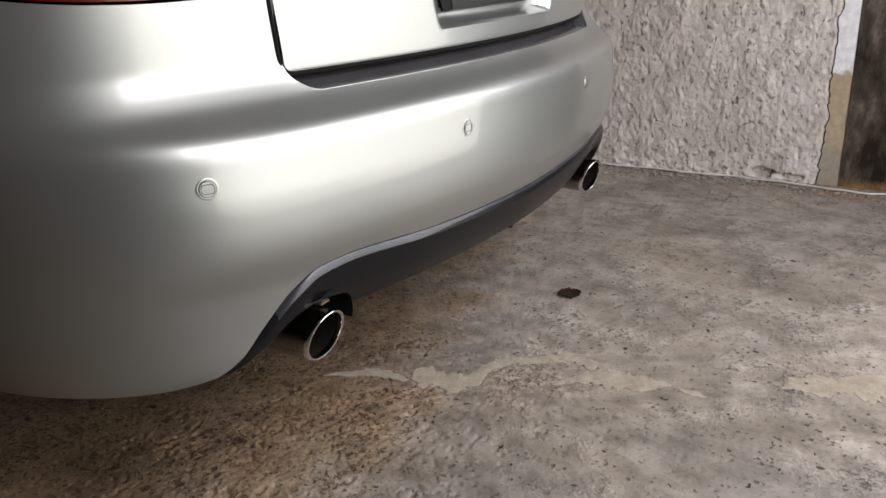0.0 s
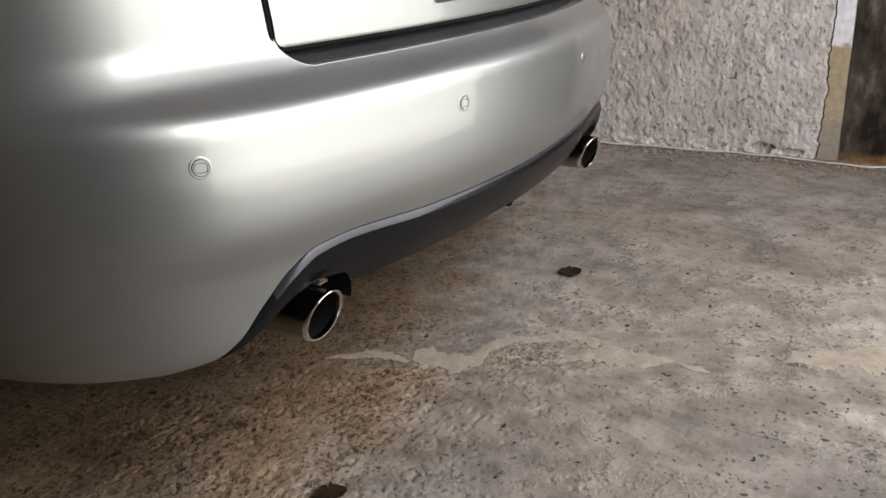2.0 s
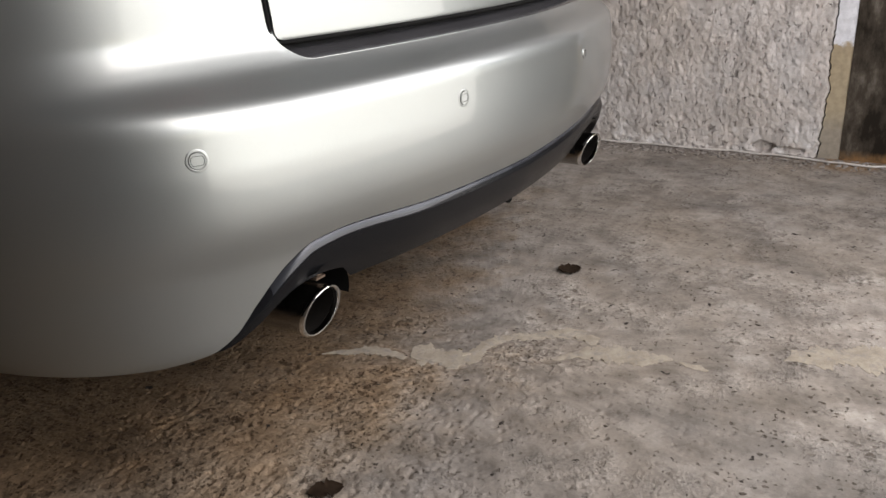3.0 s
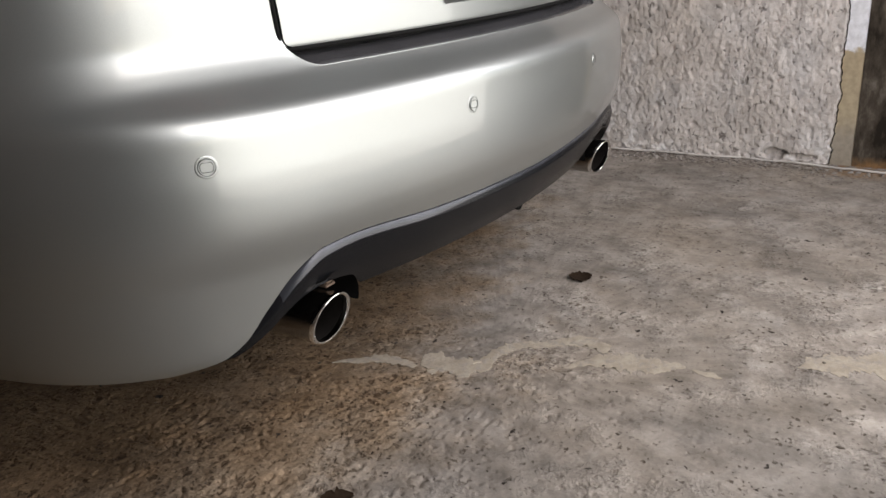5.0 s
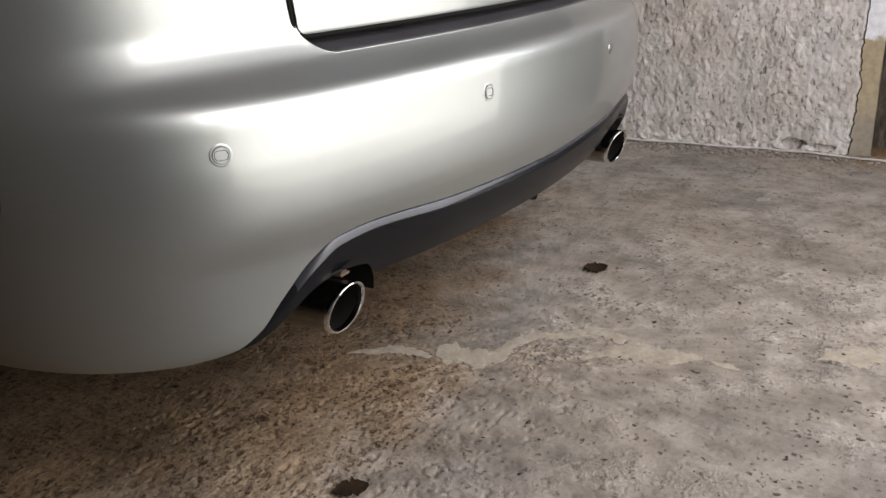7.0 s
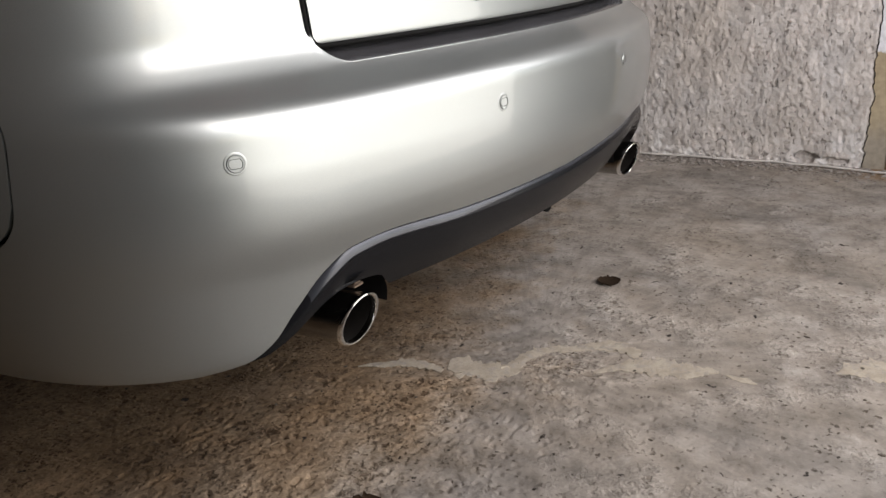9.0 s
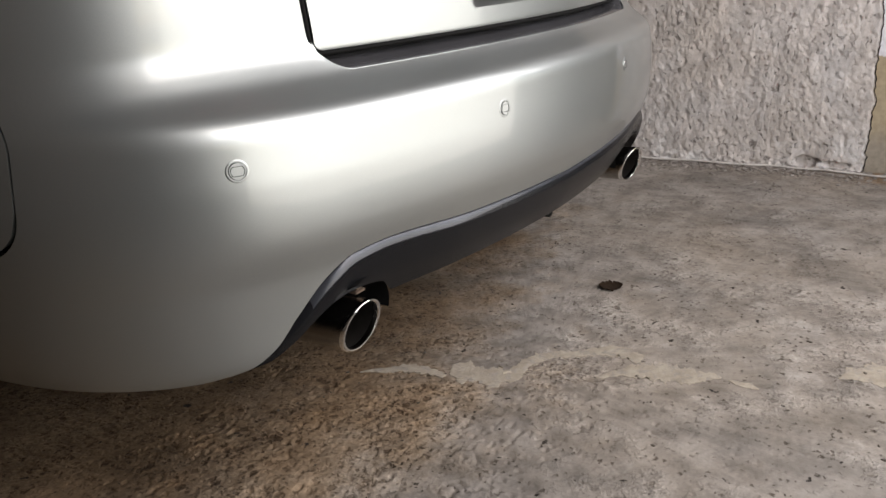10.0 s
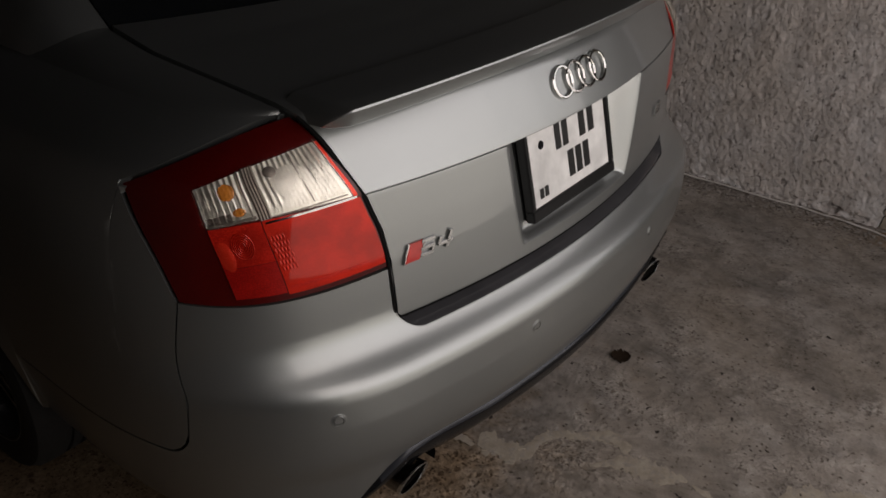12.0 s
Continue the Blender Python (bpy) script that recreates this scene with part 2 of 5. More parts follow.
def worn_mortar():
    mat, tree, b = shader("pale_worn_mortar")
    col = ramp(tree, noise_node(tree, 26.0, 7, 0.7), [(0.38, (0.305, 0.264, 0.212)), (0.54, (0.375, 0.330, 0.268)), (0.70, (0.425, 0.380, 0.315))])
    bare = ramp(tree, noise_node(tree, 48.0, 6, 0.7), [(0.50, 0.0), (0.60, 0.85)])
    col = mix(tree, bare, col, ramp(tree, noise_node(tree, 90.0, 4, 0.7), [(0.35, (0.255, 0.226, 0.198)), (0.65, (0.34, 0.308, 0.274))]))
    tree.links.new(col, b.inputs["Base Color"])
    b.inputs["Roughness"].default_value, b.inputs["Specular IOR Level"].default_value = 0.9, 0.2
    bump(tree, b, noise_node(tree, 90, 6, 0.7), 0.6, 0.003)
    return mat


def rough_plaster():
    mat, tree, b = shader("rough_cement_plaster")
    tone = noise_node(tree, 2.2, 5)
    lump = noise_node(tree, 44.0, 6, 0.7, (1, 1, 0.8))
    fine = noise_node(tree, 120.0, 8, 0.75)
    col = ramp(tree, lump, [(0.36, (0.425, 0.390, 0.370)), (0.5, (0.525, 0.488, 0.467)), (0.64, (0.585, 0.553, 0.536))])
    col = mix(tree, 1.0, col, ramp(tree, fine, [(0.32, 0.86), (0.46, 0.99), (0.7, 1.06)]), "MULTIPLY")
    col = mix(tree, ramp(tree, tone, [(0.38, 0.0), (0.66, 0.6)]), col, (0.47, 0.418, 0.372))
    col = mix(tree, ramp(tree, noise_node(tree, 3.4, 5, 0.6, (1, 1.4, 1)), [(0.48, 0.0), (0.68, 0.45)]), col, (0.50, 0.50, 0.515))
    col = mix(tree, 1.0, col, ramp(tree, noise_node(tree, 13.0, 5, 0.62, (1, 1, 0.7)), [(0.36, 0.80), (0.52, 1.0), (0.66, 1.10)]), "MULTIPLY")
    flock = ramp(tree, noise_node(tree, 7.0, 4, 0.6, (1, 1, 0.5)), [(0.38, 0.35), (0.58, 1.0)])
    deep = noise_node(tree, 31.0, 4, 0.62, (1, 1, 0.62))
    prick = noise_node(tree, 74.0, 3, 0.6, (1, 1, 0.7))
    pit = mix(tree, 1.0, ramp(tree, deep, [(0.325, 1.0), (0.385, 0.0)]), ramp(tree, prick, [(0.31, 0.9), (0.37, 0.0)]), "LIGHTEN")
    co = tree.nodes.new("ShaderNodeTexCoord")
    sep = tree.nodes.new("ShaderNodeSeparateXYZ")
    tree.links.new(co.outputs["Object"], sep.inputs[0])
    foot = ramp(tree, sep.outputs["Z"], [(0.03, 1.0), (0.16, 0.0)])
    flock = mix(tree, 1.0, flock, foot, "LIGHTEN")
    pit = mix(tree, 1.0, pit, flock, "MULTIPLY")
    # shade inside the pits and holes, put into the colour
    col = mix(tree, mix(tree, 1.0, pit, (0.7, 0.7, 0.7), "MULTIPLY"), col, (0.205, 0.178, 0.164))
    holes = pock(tree, 20.0, 0.17, 0.20, 0.7)
    col = mix(tree, holes, col, (0.05, 0.042, 0.037))
    bloom = mix(tree, 1.0, foot, ramp(tree, noise_node(tree, 8.0, 5, 0.6), [(0.50, 0.0), (0.58, 1.0)]), "MULTIPLY")
    col = mix(tree, mix(tree, 1.0, bloom, (0.8, 0.8, 0.8), "MULTIPLY"), col, (0.70, 0.685, 0.68))
    tree.links.new(col, b.inputs["Base Color"])
    b.inputs["Roughness"].default_value = 0.95
    b.inputs["Specular IOR Level"].default_value = 0.15
    calm = ramp(tree, noise_node(tree, 4.5, 4, 0.6), [(0.36, 0.25), (0.60, 1.0)])
    first = bump(tree, b, mix(tree, 1.0, noise_node(tree, 36.0, 3.0, 0.55, (1, 1, 0.75)), calm, "MULTIPLY"), 1.0, 0.011)
    second = bump(tree, b, mix(tree, 1.0, prick, calm, "MULTIPLY"), 0.9, 0.006, first)
    sunk = node(tree, "ShaderNodeBump", Strength=0.9, Distance=0.008)
    sunk.invert = True
    tree.links.new(pit, sunk.inputs["Height"])
    tree.links.new(second, sunk.inputs["Normal"])
    tree.links.new(sunk.outputs["Normal"], b.inputs["Normal"])
    return mat


def stained_pillar():
    mat, tree, b = shader("dark_stained_concrete")
    co = tree.nodes.new("ShaderNodeTexCoord")
    sep = tree.nodes.new("ShaderNodeSeparateXYZ")
    tree.links.new(co.outputs["Object"], sep.inputs[0])
    streak = noise_node(tree, 11.0, 7, 0.68, (1, 1, 0.45))
    col = ramp(tree, streak, [(0.38, (0.020, 0.016, 0.012)), (0.52, (0.062, 0.051, 0.040)), (0.62, (0.125, 0.110, 0.092)), (0.72, (0.21, 0.19, 0.165))])
    rust = ramp(tree, math_node(tree, "MULTIPLY_ADD", noise_node(tree, 34.0, 3, 0.6, (1, 1, 0.15)), 0.05, sep.outputs["Z"]), [(0.025, 0.9), (0.042, 0.45), (0.062, 0.0)])
    col = mix(tree, mix(tree, 1.0, rust, ramp(tree, noise_node(tree, 40, 3), [(0.35, 0.4), (0.6, 1.0)]), "MULTIPLY"), col, (0.30, 0.17, 0.075))
    tree.links.new(col, b.inputs["Base Color"])
    b.inputs["Roughness"].default_value, b.inputs["Specular IOR Level"].default_value = 0.9, 0.12
    bump(tree, b, noise_node(tree, 70, 4), 0.4, 0.002)
    return mat


def strip_paint():
    mat, tree, b = shader("flaking_white_paint")
    co = tree.nodes.new("ShaderNodeTexCoord")
    sep = tree.nodes.new("ShaderNodeSeparateXYZ")
    tree.links.new(co.outputs["Object"], sep.inputs[0])
    wob = node(tree, "ShaderNodeMath")
    wob.operation = "MULTIPLY_ADD"
    tree.links.new(noise_node(tree, 30, 4), wob.inputs[0])
    wob.inputs[1].default_value = 0.07
    tree.links.new(sep.outputs["Z"], wob.inputs[2])
    col = ramp(tree, wob.outputs[0], [(0.13, (0.33, 0.29, 0.235)), (0.20, (0.42, 0.35, 0.24)), (0.425, (0.40, 0.325, 0.215)), (0.435, (0.74, 0.75, 0.80))])
    tree.links.new(mix(tree, 1.0, col, ramp(tree, noise_node(tree, 45, 4), [(0.3, 0.78), (0.6, 1.0)]), "MULTIPLY"), b.inputs["Base Color"])
    b.inputs["Roughness"].default_value = 0.8
    bump(tree, b, noise_node(tree, 90, 4), 0.4, 0.002)
    return mat


SILVER = silver_paint()
BLACK_PLASTIC = plain("black_plastic", (0.006, 0.006, 0.0065), 0.4, grain=0.1, spec=0.3)
GREY_PLASTIC = plain("dark_grey_plastic", (0.007, 0.0073, 0.0085), 0.27, grain=0.08, scale=140, spec=0.12)
SATIN_TRIM = plain("satin_grey_lip", (0.044, 0.047, 0.056), 0.20, 0.4, scale=20)
SILL_PLASTIC = plain("satin_grey_sill", (0.050, 0.050, 0.054), 0.15, scale=8)
BLACK_RUBBER = plain("black_seal_rubber", (0.005, 0.005, 0.005), 0.8, spec=0.1)
VOID = plain("unlit_shade_black", (0.004, 0.004, 0.004), 0.9, spec=0.1)
GLASS_DARK = plain("tinted_window_glass", (0.006, 0.007, 0.008), 0.04, coat=0.5)
CHROME = plain("polished_chrome", (0.80, 0.80, 0.79), 0.09, 1.0)
DULL_CHROME = plain("dulled_chrome", (0.42, 0.42, 0.415), 0.16, 1.0)
STEEL = plain("brushed_steel", (0.28, 0.265, 0.245), 0.24, 1.0, grain=0.2)
RUSTY = plain("rusty_brown_metal", (0.16, 0.115, 0.085), 0.7, 0.3, scale=200)
SOOT = plain("sooty_pipe_inside", (0.010, 0.009, 0.008), 0.9, spec=0.1)
RUBBER = plain("tyre_rubber", (0.014, 0.014, 0.014), 0.75, grain=0.4)
ALLOY = plain("alloy_wheel_paint", (0.20, 0.20, 0.205), 0.3, 0.8, 0.6)
RED_DARK = red_lens("dark_red_lens", (0.060, 0.0011, 0.0008), (0.080, 0.0016, 0.0010), 300)
RED_BRIGHT = red_lens("bright_red_lens", (0.62, 0.017, 0.005), (0.92, 0.040, 0.011), 900, 0.5)
RED_DEEP = red_lens("deep_red_reflector", (0.55, 0.011, 0.005), (0.95, 0.050, 0.022), 520, 0.35)
RED_DIM = red_lens("dim_red_lens", (0.36, 0.0065, 0.004), (0.60, 0.014, 0.008), 420, 0.15)
RED_SPOT = red_lens("orange_red_spot_lens", (0.85, 0.032, 0.012), (0.97, 0.065, 0.030), 500, 0.4)
CLEAR = clear_plastic()
REFLECTOR = plain("lamp_reflector", (0.72, 0.69, 0.62), 0.34, 1.0)
LAMP_SHADE = plain("smoked_lamp_insert", (0.19, 0.165, 0.145), 0.3, 0.6, scale=200)
AMBER = plain("amber_bulb_glass", (0.62, 0.22, 0.035), 0.2, coat=0.6, scale=160)
BADGE_RED = plain("red_enamel", (0.50, 0.025, 0.02), 0.3, coat=0.6)
PLATE_WHITE = plain("white_plate_sheet", (0.72, 0.72, 0.71), 0.35, scale=20)
PLATE_INK = plain("black_plate_ink", (0.010, 0.010, 0.010), 0.4)
FLOOR_MAT = concrete_floor()
PLASTER = rough_plaster()
PILLAR_MAT = stained_pillar()
STRIP_MAT = strip_paint()
GARAGE_MAT = plain("dark_grey_render", (0.045, 0.042, 0.039), 0.95, grain=0.5, scale=8, spec=0.1)
WEST_MAT = plain("grey_brown_render", (0.15, 0.128, 0.113), 0.95, grain=0.5, scale=8, spec=0.1)
CEILING_MAT = plain("smoked_concrete_slab", (0.015, 0.014, 0.013), 0.95, grain=0.5, scale=6, spec=0.1)
MORTAR = worn_mortar()
LEAF_MAT = plain("dead_leaf_brown", (0.026, 0.017, 0.011), 0.95, scale=120, spec=0.08)
CORD = plain("off_white_cord", (0.58, 0.55, 0.52), 0.6, scale=25)
ASPHALT = plain("yard_asphalt", (0.06, 0.058, 0.055), 0.9, grain=0.5, scale=30)

# ---- mesh helpers ----


def smooth_curve(points):
    """A cubic through (x, y) pairs that never overshoots."""
    xs, ys = [p[0] for p in points], [p[1] for p in points]
    n = len(xs)
    d = [(ys[i + 1] - ys[i]) / (xs[i + 1] - xs[i]) for i in range(n - 1)]
    m = [d[0]] + [0 if d[i - 1] * d[i] <= 0 else 2 * d[i - 1] * d[i] / (d[i - 1] + d[i]) for i in range(1, n - 1)] + [d[-1]]

    def at(x):
        x = min(max(x, xs[0]), xs[-1])
        i = 0
        while i < n - 2 and x > xs[i + 1]:
            i += 1
        h = xs[i + 1] - xs[i]
        t = (x - xs[i]) / h
        return (ys[i] * (1 + 2 * t) * (1 - t) ** 2 + m[i] * h * t * (1 - t) ** 2
                + ys[i + 1] * t * t * (3 - 2 * t) + m[i + 1] * h * t * t * (t - 1))
    return at


def steps(a, b, n):
    return [a + (b - a) * i / n for i in range(n + 1)]


def shade(me, angle=35):
    me.polygons.foreach_set("use_smooth", [True] * len(me.polygons))
    me.set_sharp_from_angle(angle=radians(angle))
    return me


def mesh_of(bm, name, angle=35):
    me = bpy.data.meshes.new(name)
    bmesh.ops.recalc_face_normals(bm, faces=bm.faces[:])
    bm.to_mesh(me)
    bm.free()
    return shade(me, angle)


def part(name, shape, material, parent=None, label=""):
    me = shape if isinstance(shape, bpy.types.Mesh) else mesh_of(shape, name)
    me.materials.clear()
    me.materials.append(material)
    ob = new(name, me)
    ob.parent = parent
    return tagged(ob, label)


def sheet(grids, depth=0.018, outward=None, angle=35):
    """A curved panel from grids of points that share their borders, its free edge folded inwards by depth."""
    verts, faces, index = [], [], {}
    for g in grids:
        p = np.array([[tuple(v) for v in row] for row in g], dtype=float)
        nr, nc = p.shape[:2]
        nrm = np.cross(np.gradient(p, axis=1), np.gradient(p, axis=0))
        mid = p[nr // 2, nc // 2]
        to = np.array(outward(mid)) if outward else mid - np.array((0, 2.0, mid[2]))
        flip = float(np.dot(nrm.sum(axis=(0, 1)), to)) < 0
        ids = []
        for v in p.reshape(-1, 3):
            key = (round(v[0], 5), round(v[1], 5), round(v[2], 5))
            if key not in index:
                index[key] = len(verts)
                verts.append(tuple(v))
            ids.append(index[key])
        for r in range(nr - 1):
            for c in range(nc - 1):
                f = []
                for k in (r * nc + c, r * nc + c + 1, (r + 1) * nc + c + 1, (r + 1) * nc + c):
                    if ids[k] not in f:
                        f.append(ids[k])
                if len(f) > 2:
                    faces.append(tuple(f[::-1] if flip else f))
    if depth:
        count, normal = {}, {}
        for f in faces:
            a, b, c = (Vector(verts[f[i]]) for i in (0, 1, 2))
            n = (b - a).cross(Vector(verts[f[-1]]) - a)
            for i in range(len(f)):
                e = (f[i], f[(i + 1) % len(f)])
                if (e[1], e[0]) in count:
                    count[(e[1], e[0])] += 1
                else:
                    count[e] = 1
                normal[f[i]] = normal.get(f[i], Vector()) + n
        inner = {}
        for (a, b), k in list(count.items()):
            if k == 1:
                for v in (a, b):
                    if v not in inner:
                        inner[v] = len(verts)
                        verts.append(tuple(Vector(verts[v]) - normal[v].normalized() * depth))
                faces.append((b, a, inner[a], inner[b]))
    me = bpy.data.meshes.new("sheet")
    me.from_pydata(verts, [], faces)
    me.update()
    return shade(me, angle)


def add_box(bm, lo, hi, bevel=0.0, m=None):
    made = bmesh.ops.create_cube(bm, size=1.0)["verts"]
    for v in made:
        v.co = Vector([lo[i] + (v.co[i] + 0.5) * (hi[i] - lo[i]) for i in range(3)])
    if bevel:
        edges = list({e for v in made for e in v.link_edges})
        made = bmesh.ops.bevel(bm, geom=edges, offset=bevel, segments=2, affect="EDGES")["verts"]
    if m:
        for v in {v for v in made if v.is_valid}:
            v.co = m @ v.co
    return bm


def box(lo, hi, bevel=0.0, m=None):
    return add_box(bmesh.new(), lo, hi, bevel, m)


def lathe(profile, n=48, closed=False):
    """A solid of revolution about z from (radius, z) pairs."""
    bm = bmesh.new()
    rings = [[bm.verts.new((r * math.cos(2 * math.pi * i / n), r * math.sin(2 * math.pi * i / n), z)) for i in range(n)] for r, z in profile]
    pairs = list(zip(rings, rings[1:] + ([rings[0]] if closed else [])))
    for a, b in (pairs if closed else pairs[:len(rings) - 1]):
        for i in range(n):
            bm.faces.new((a[i], a[(i + 1) % n], b[(i + 1) % n], b[i]))
    return bm


def moved(bm, m):
    bmesh.ops.transform(bm, matrix=m, verts=bm.verts[:])
    return bm


def tube(points, radius, sides=10):
    """A round cord along a smooth line through points."""
    cu = bpy.data.curves.new("tube", "CURVE")
    cu.dimensions, cu.bevel_depth, cu.bevel_resolution, cu.use_fill_caps = "3D", radius, sides // 4, True
    sp = cu.splines.new("NURBS")
    sp.points.add(len(points) - 1)
    for q, co in zip(sp.points, points):
        q.co = (*co, 1)
    sp.use_endpoint_u, sp.order_u, sp.resolution_u = True, 4, 8
    ob = bpy.data.objects.new("tube", cu)
    me = bpy.data.meshes.new_from_object(ob)
    bpy.data.objects.remove(ob)
    return shade(me, 60)

# ---- body surface of the car: x across, y forwards, z up, tail near y = 0 ----


HALF = smooth_curve([(0.20, 0.77), (0.28, 0.822), (0.31, 0.838), (0.35, 0.850), (0.40, 0.860), (0.55, 0.876), (0.70, 0.874), (0.80, 0.866), (0.90, 0.846), (0.966, 0.812), (1.0, 0.778), (1.03, 0.73), (1.047, 0.69)])
BUMP = smooth_curve([(0.20, -0.05), (0.28, -0.072), (0.31, -0.092), (0.36, -0.098), (0.42, -0.1085), (0.44, -0.1160), (0.46, -0.1235), (0.48, -0.1280), (0.51, -0.1310), (0.55, -0.1325), (0.598, -0.1325), (0.613, -0.1303), (0.624, -0.1238), (0.634, -0.1125), (0.645, -0.0975), (0.656, -0.0855), (0.669, -0.0762), (0.683, -0.0685), (0.697, -0.0642), (0.714, -0.0631), (0.75, -0.0625), (0.787, -0.062), (0.926, -0.0575), (1.0, -0.018), (1.03, 0.012), (1.047, 0.040)])
BOW = smooth_curve([(0.55, 0.235), (0.70, 0.27)])
X1, Y1, Y2, NOSE = 0.52, 0.50, 3.75, 4.40


def contour(s, tail, bow, half):
    """A point of the car's outline in plan: s 0 at the tail's middle, 2 where the side begins, 3 where it ends, 5 at the nose; minus: the other side."""
    a, sign = abs(s), -1.0 if s < 0 else 1.0
    if a <= 1:
        x = X1 * a
        y = tail + bow * x * x
    elif a <= 2:
        t = a - 1
        reach = min(0.26, 0.72 * (half - X1))
        p0, p3 = (X1, tail + bow * X1 * X1), (half, Y1)
        p1, p2 = (X1 + reach, p0[1] + reach * 2 * bow * X1), (half, Y1 - 0.32)
        w = ((1 - t) ** 3, 3 * t * (1 - t) ** 2, 3 * t * t * (1 - t), t ** 3)
        x, y = (sum(wi * p[i] for wi, p in zip(w, (p0, p1, p2, p3))) for i in (0, 1))
    elif a <= 3:
        x, y = half, Y1 + (a - 2) * (Y2 - Y1)
    elif a <= 4:
        t = a - 3
        w = ((1 - t) ** 3, 3 * t * (1 - t) ** 2, 3 * t * t * (1 - t), t ** 3)
        pts = ((half, Y2), (half, Y2 + 0.36), (0.72, NOSE - 0.09), (0.5, NOSE - 0.06))
        x, y = (sum(wi * p[i] for wi, p in zip(w, pts)) for i in (0, 1))
    else:
        x = 0.5 * (5 - a)
        y = NOSE - 0.24 * x * x
    return sign * x, y


SEAM_LEAN = [0.96, 1.6, 0.075]     # where the lid ends, where the seam stands, and how far it leans forwards at its foot


def bumper_skin(s, z):
    a, lid_s, seam_s = abs(s), SEAM_LEAN[0], SEAM_LEAN[1]
    if lid_s < a < 2:
        lean = SEAM_LEAN[2] * min(1, max(0, (0.79 - z) / 0.29))
        s = math.copysign(a + lean * ((a - lid_s) / (seam_s - lid_s) if a < seam_s else (2 - a) / (2 - seam_s)), s)
    x, y = contour(s, BUMP(z), BOW(z), HALF(z))
    return Vector((x, y, z))


def skin(s, z):
    return bumper_skin(s, z)


def s_at(surface, z, x=None, y=None):
    lo, hi = 0.0, 2.0
    for _ in range(40):
        mid = (lo + hi) / 2
        p = surface(mid, z)
        if (p.x < x) if x is not None else (p.y < y):
            lo = mid
        else:
            hi = mid
    return (lo + hi) / 2


def side_s(y):
    return 2 + (y - Y1) / (Y2 - Y1)


def lamp_corner(x, y, z):
    best = min(steps(0.9, 2.0, 600), key=lambda s: (skin(s, z).x - x) ** 2 + (skin(s, z).y - y) ** 2)
    return best, z


LAMP_B = lamp_corner(0.796, 0.178, 0.798)
SEAM_S = SEAM_LEAN[1] = LAMP_B[0]
WHEEL_Y, WHEEL_Z, ARCH_R = 1.03, 0.315, 0.345
WHEELBASE = 2.65

car = tagged(new("sedan_car"), "silver metallic four-door sedan parked tail-out on worn concrete", "car")

# rear bumper
LOW_X = smooth_curve([(0, 0.420), (0.3, 0.427), (0.46, 0.437), (0.52, 0.431), (0.56, 0.408), (0.60, 0.366), (0.635, 0.326), (0.67, 0.306), (0.72, 0.298)])


def bumper_low(s):
    a = abs(s)
    return LOW_X(bumper_skin(a, 0.4).x) if a < 1.7 else 0.298


RIM_Z, LID_X, LID_R = 0.658, 0.5035, 0.046
S_LID, S_ARCH = s_at(bumper_skin, 0.7, x=LID_X), side_s(WHEEL_Y - ARCH_R)


def lamp_low(s):
    """The bumper's upper edge under the tail lamp."""
    f = min(1, max(0, (abs(s) - S_LID) / (SEAM_S - S_LID)))
    return 0.785 + 0.011 * f - 0.010 * math.sin(math.pi * f)


def strip(ss, low, high, n):
    return [[bumper_skin(s, low(s) + (high(s) - low(s)) * r / n) for s in ss] for r in range(n + 1)]


def both(grid):
    return [grid, [[Vector((-p.x, p.y, p.z)) for p in row] for row in grid]]


fillet = [S_LID - LID_R / X1 * math.cos(i / 14 * math.pi / 2) for i in range(15)]
middle = steps(0, fillet[0], 60)[:-1] + fillet
corner = steps(S_LID, SEAM_S, 70)
low_half = strip(middle[:-1] + corner, bumper_low, lambda s: RIM_Z, 56)
pieces = both(low_half) + both(strip(corner, lambda s: RIM_Z, lamp_low, 20))
pieces += both([[bumper_skin(s, RIM_Z + (LID_R - math.sqrt(max(0.0, LID_R ** 2 - ((s - fillet[0]) * X1) ** 2))) * r / 6) for s in fillet] for r in range(7)])
turn = [SEAM_S + 0.08 * (1 - math.cos(i / 10 * math.pi / 2)) for i in range(11)] + steps(SEAM_S + 0.09, S_ARCH, 14)


def side_top(s):
    f = min(1.0, (s - SEAM_S) / 0.08)
    return 0.490 + 0.05 * (1 - math.sqrt(max(0, 1 - (1 - f) ** 2)))


pieces += both(strip(turn, bumper_low, side_top, 30))
bumper = part("rear_bumper", sheet(pieces, 0.02), SILVER, car)

# load sill behind the bumper's upper rim
sill_rows = [(0.000, -0.006), (0.003, -0.001), (0.008, 0.002), (0.020, 0.006), (0.032, 0.010), (0.050, 0.016), (0.080, 0.045)]
grid = []
for dy, dz in sill_rows:
    row = []
    for x in steps(-0.500, 0.500, 90):
        over = max(0.0, abs(x) - (LID_X - LID_R))
        rise = LID_R - math.sqrt(max(0.0, LID_R ** 2 - over ** 2))
        y = BUMP(RIM_Z + rise) + BOW(RIM_Z) * x * x
        row.append(Vector((x, y + dy, RIM_Z + rise + dz)))
    grid.append(row)
part("load_sill", sheet([grid], 0.0, outward=lambda p: (0, 0, 1)), SILL_PLASTIC, car, "satin dark grey load sill strip")

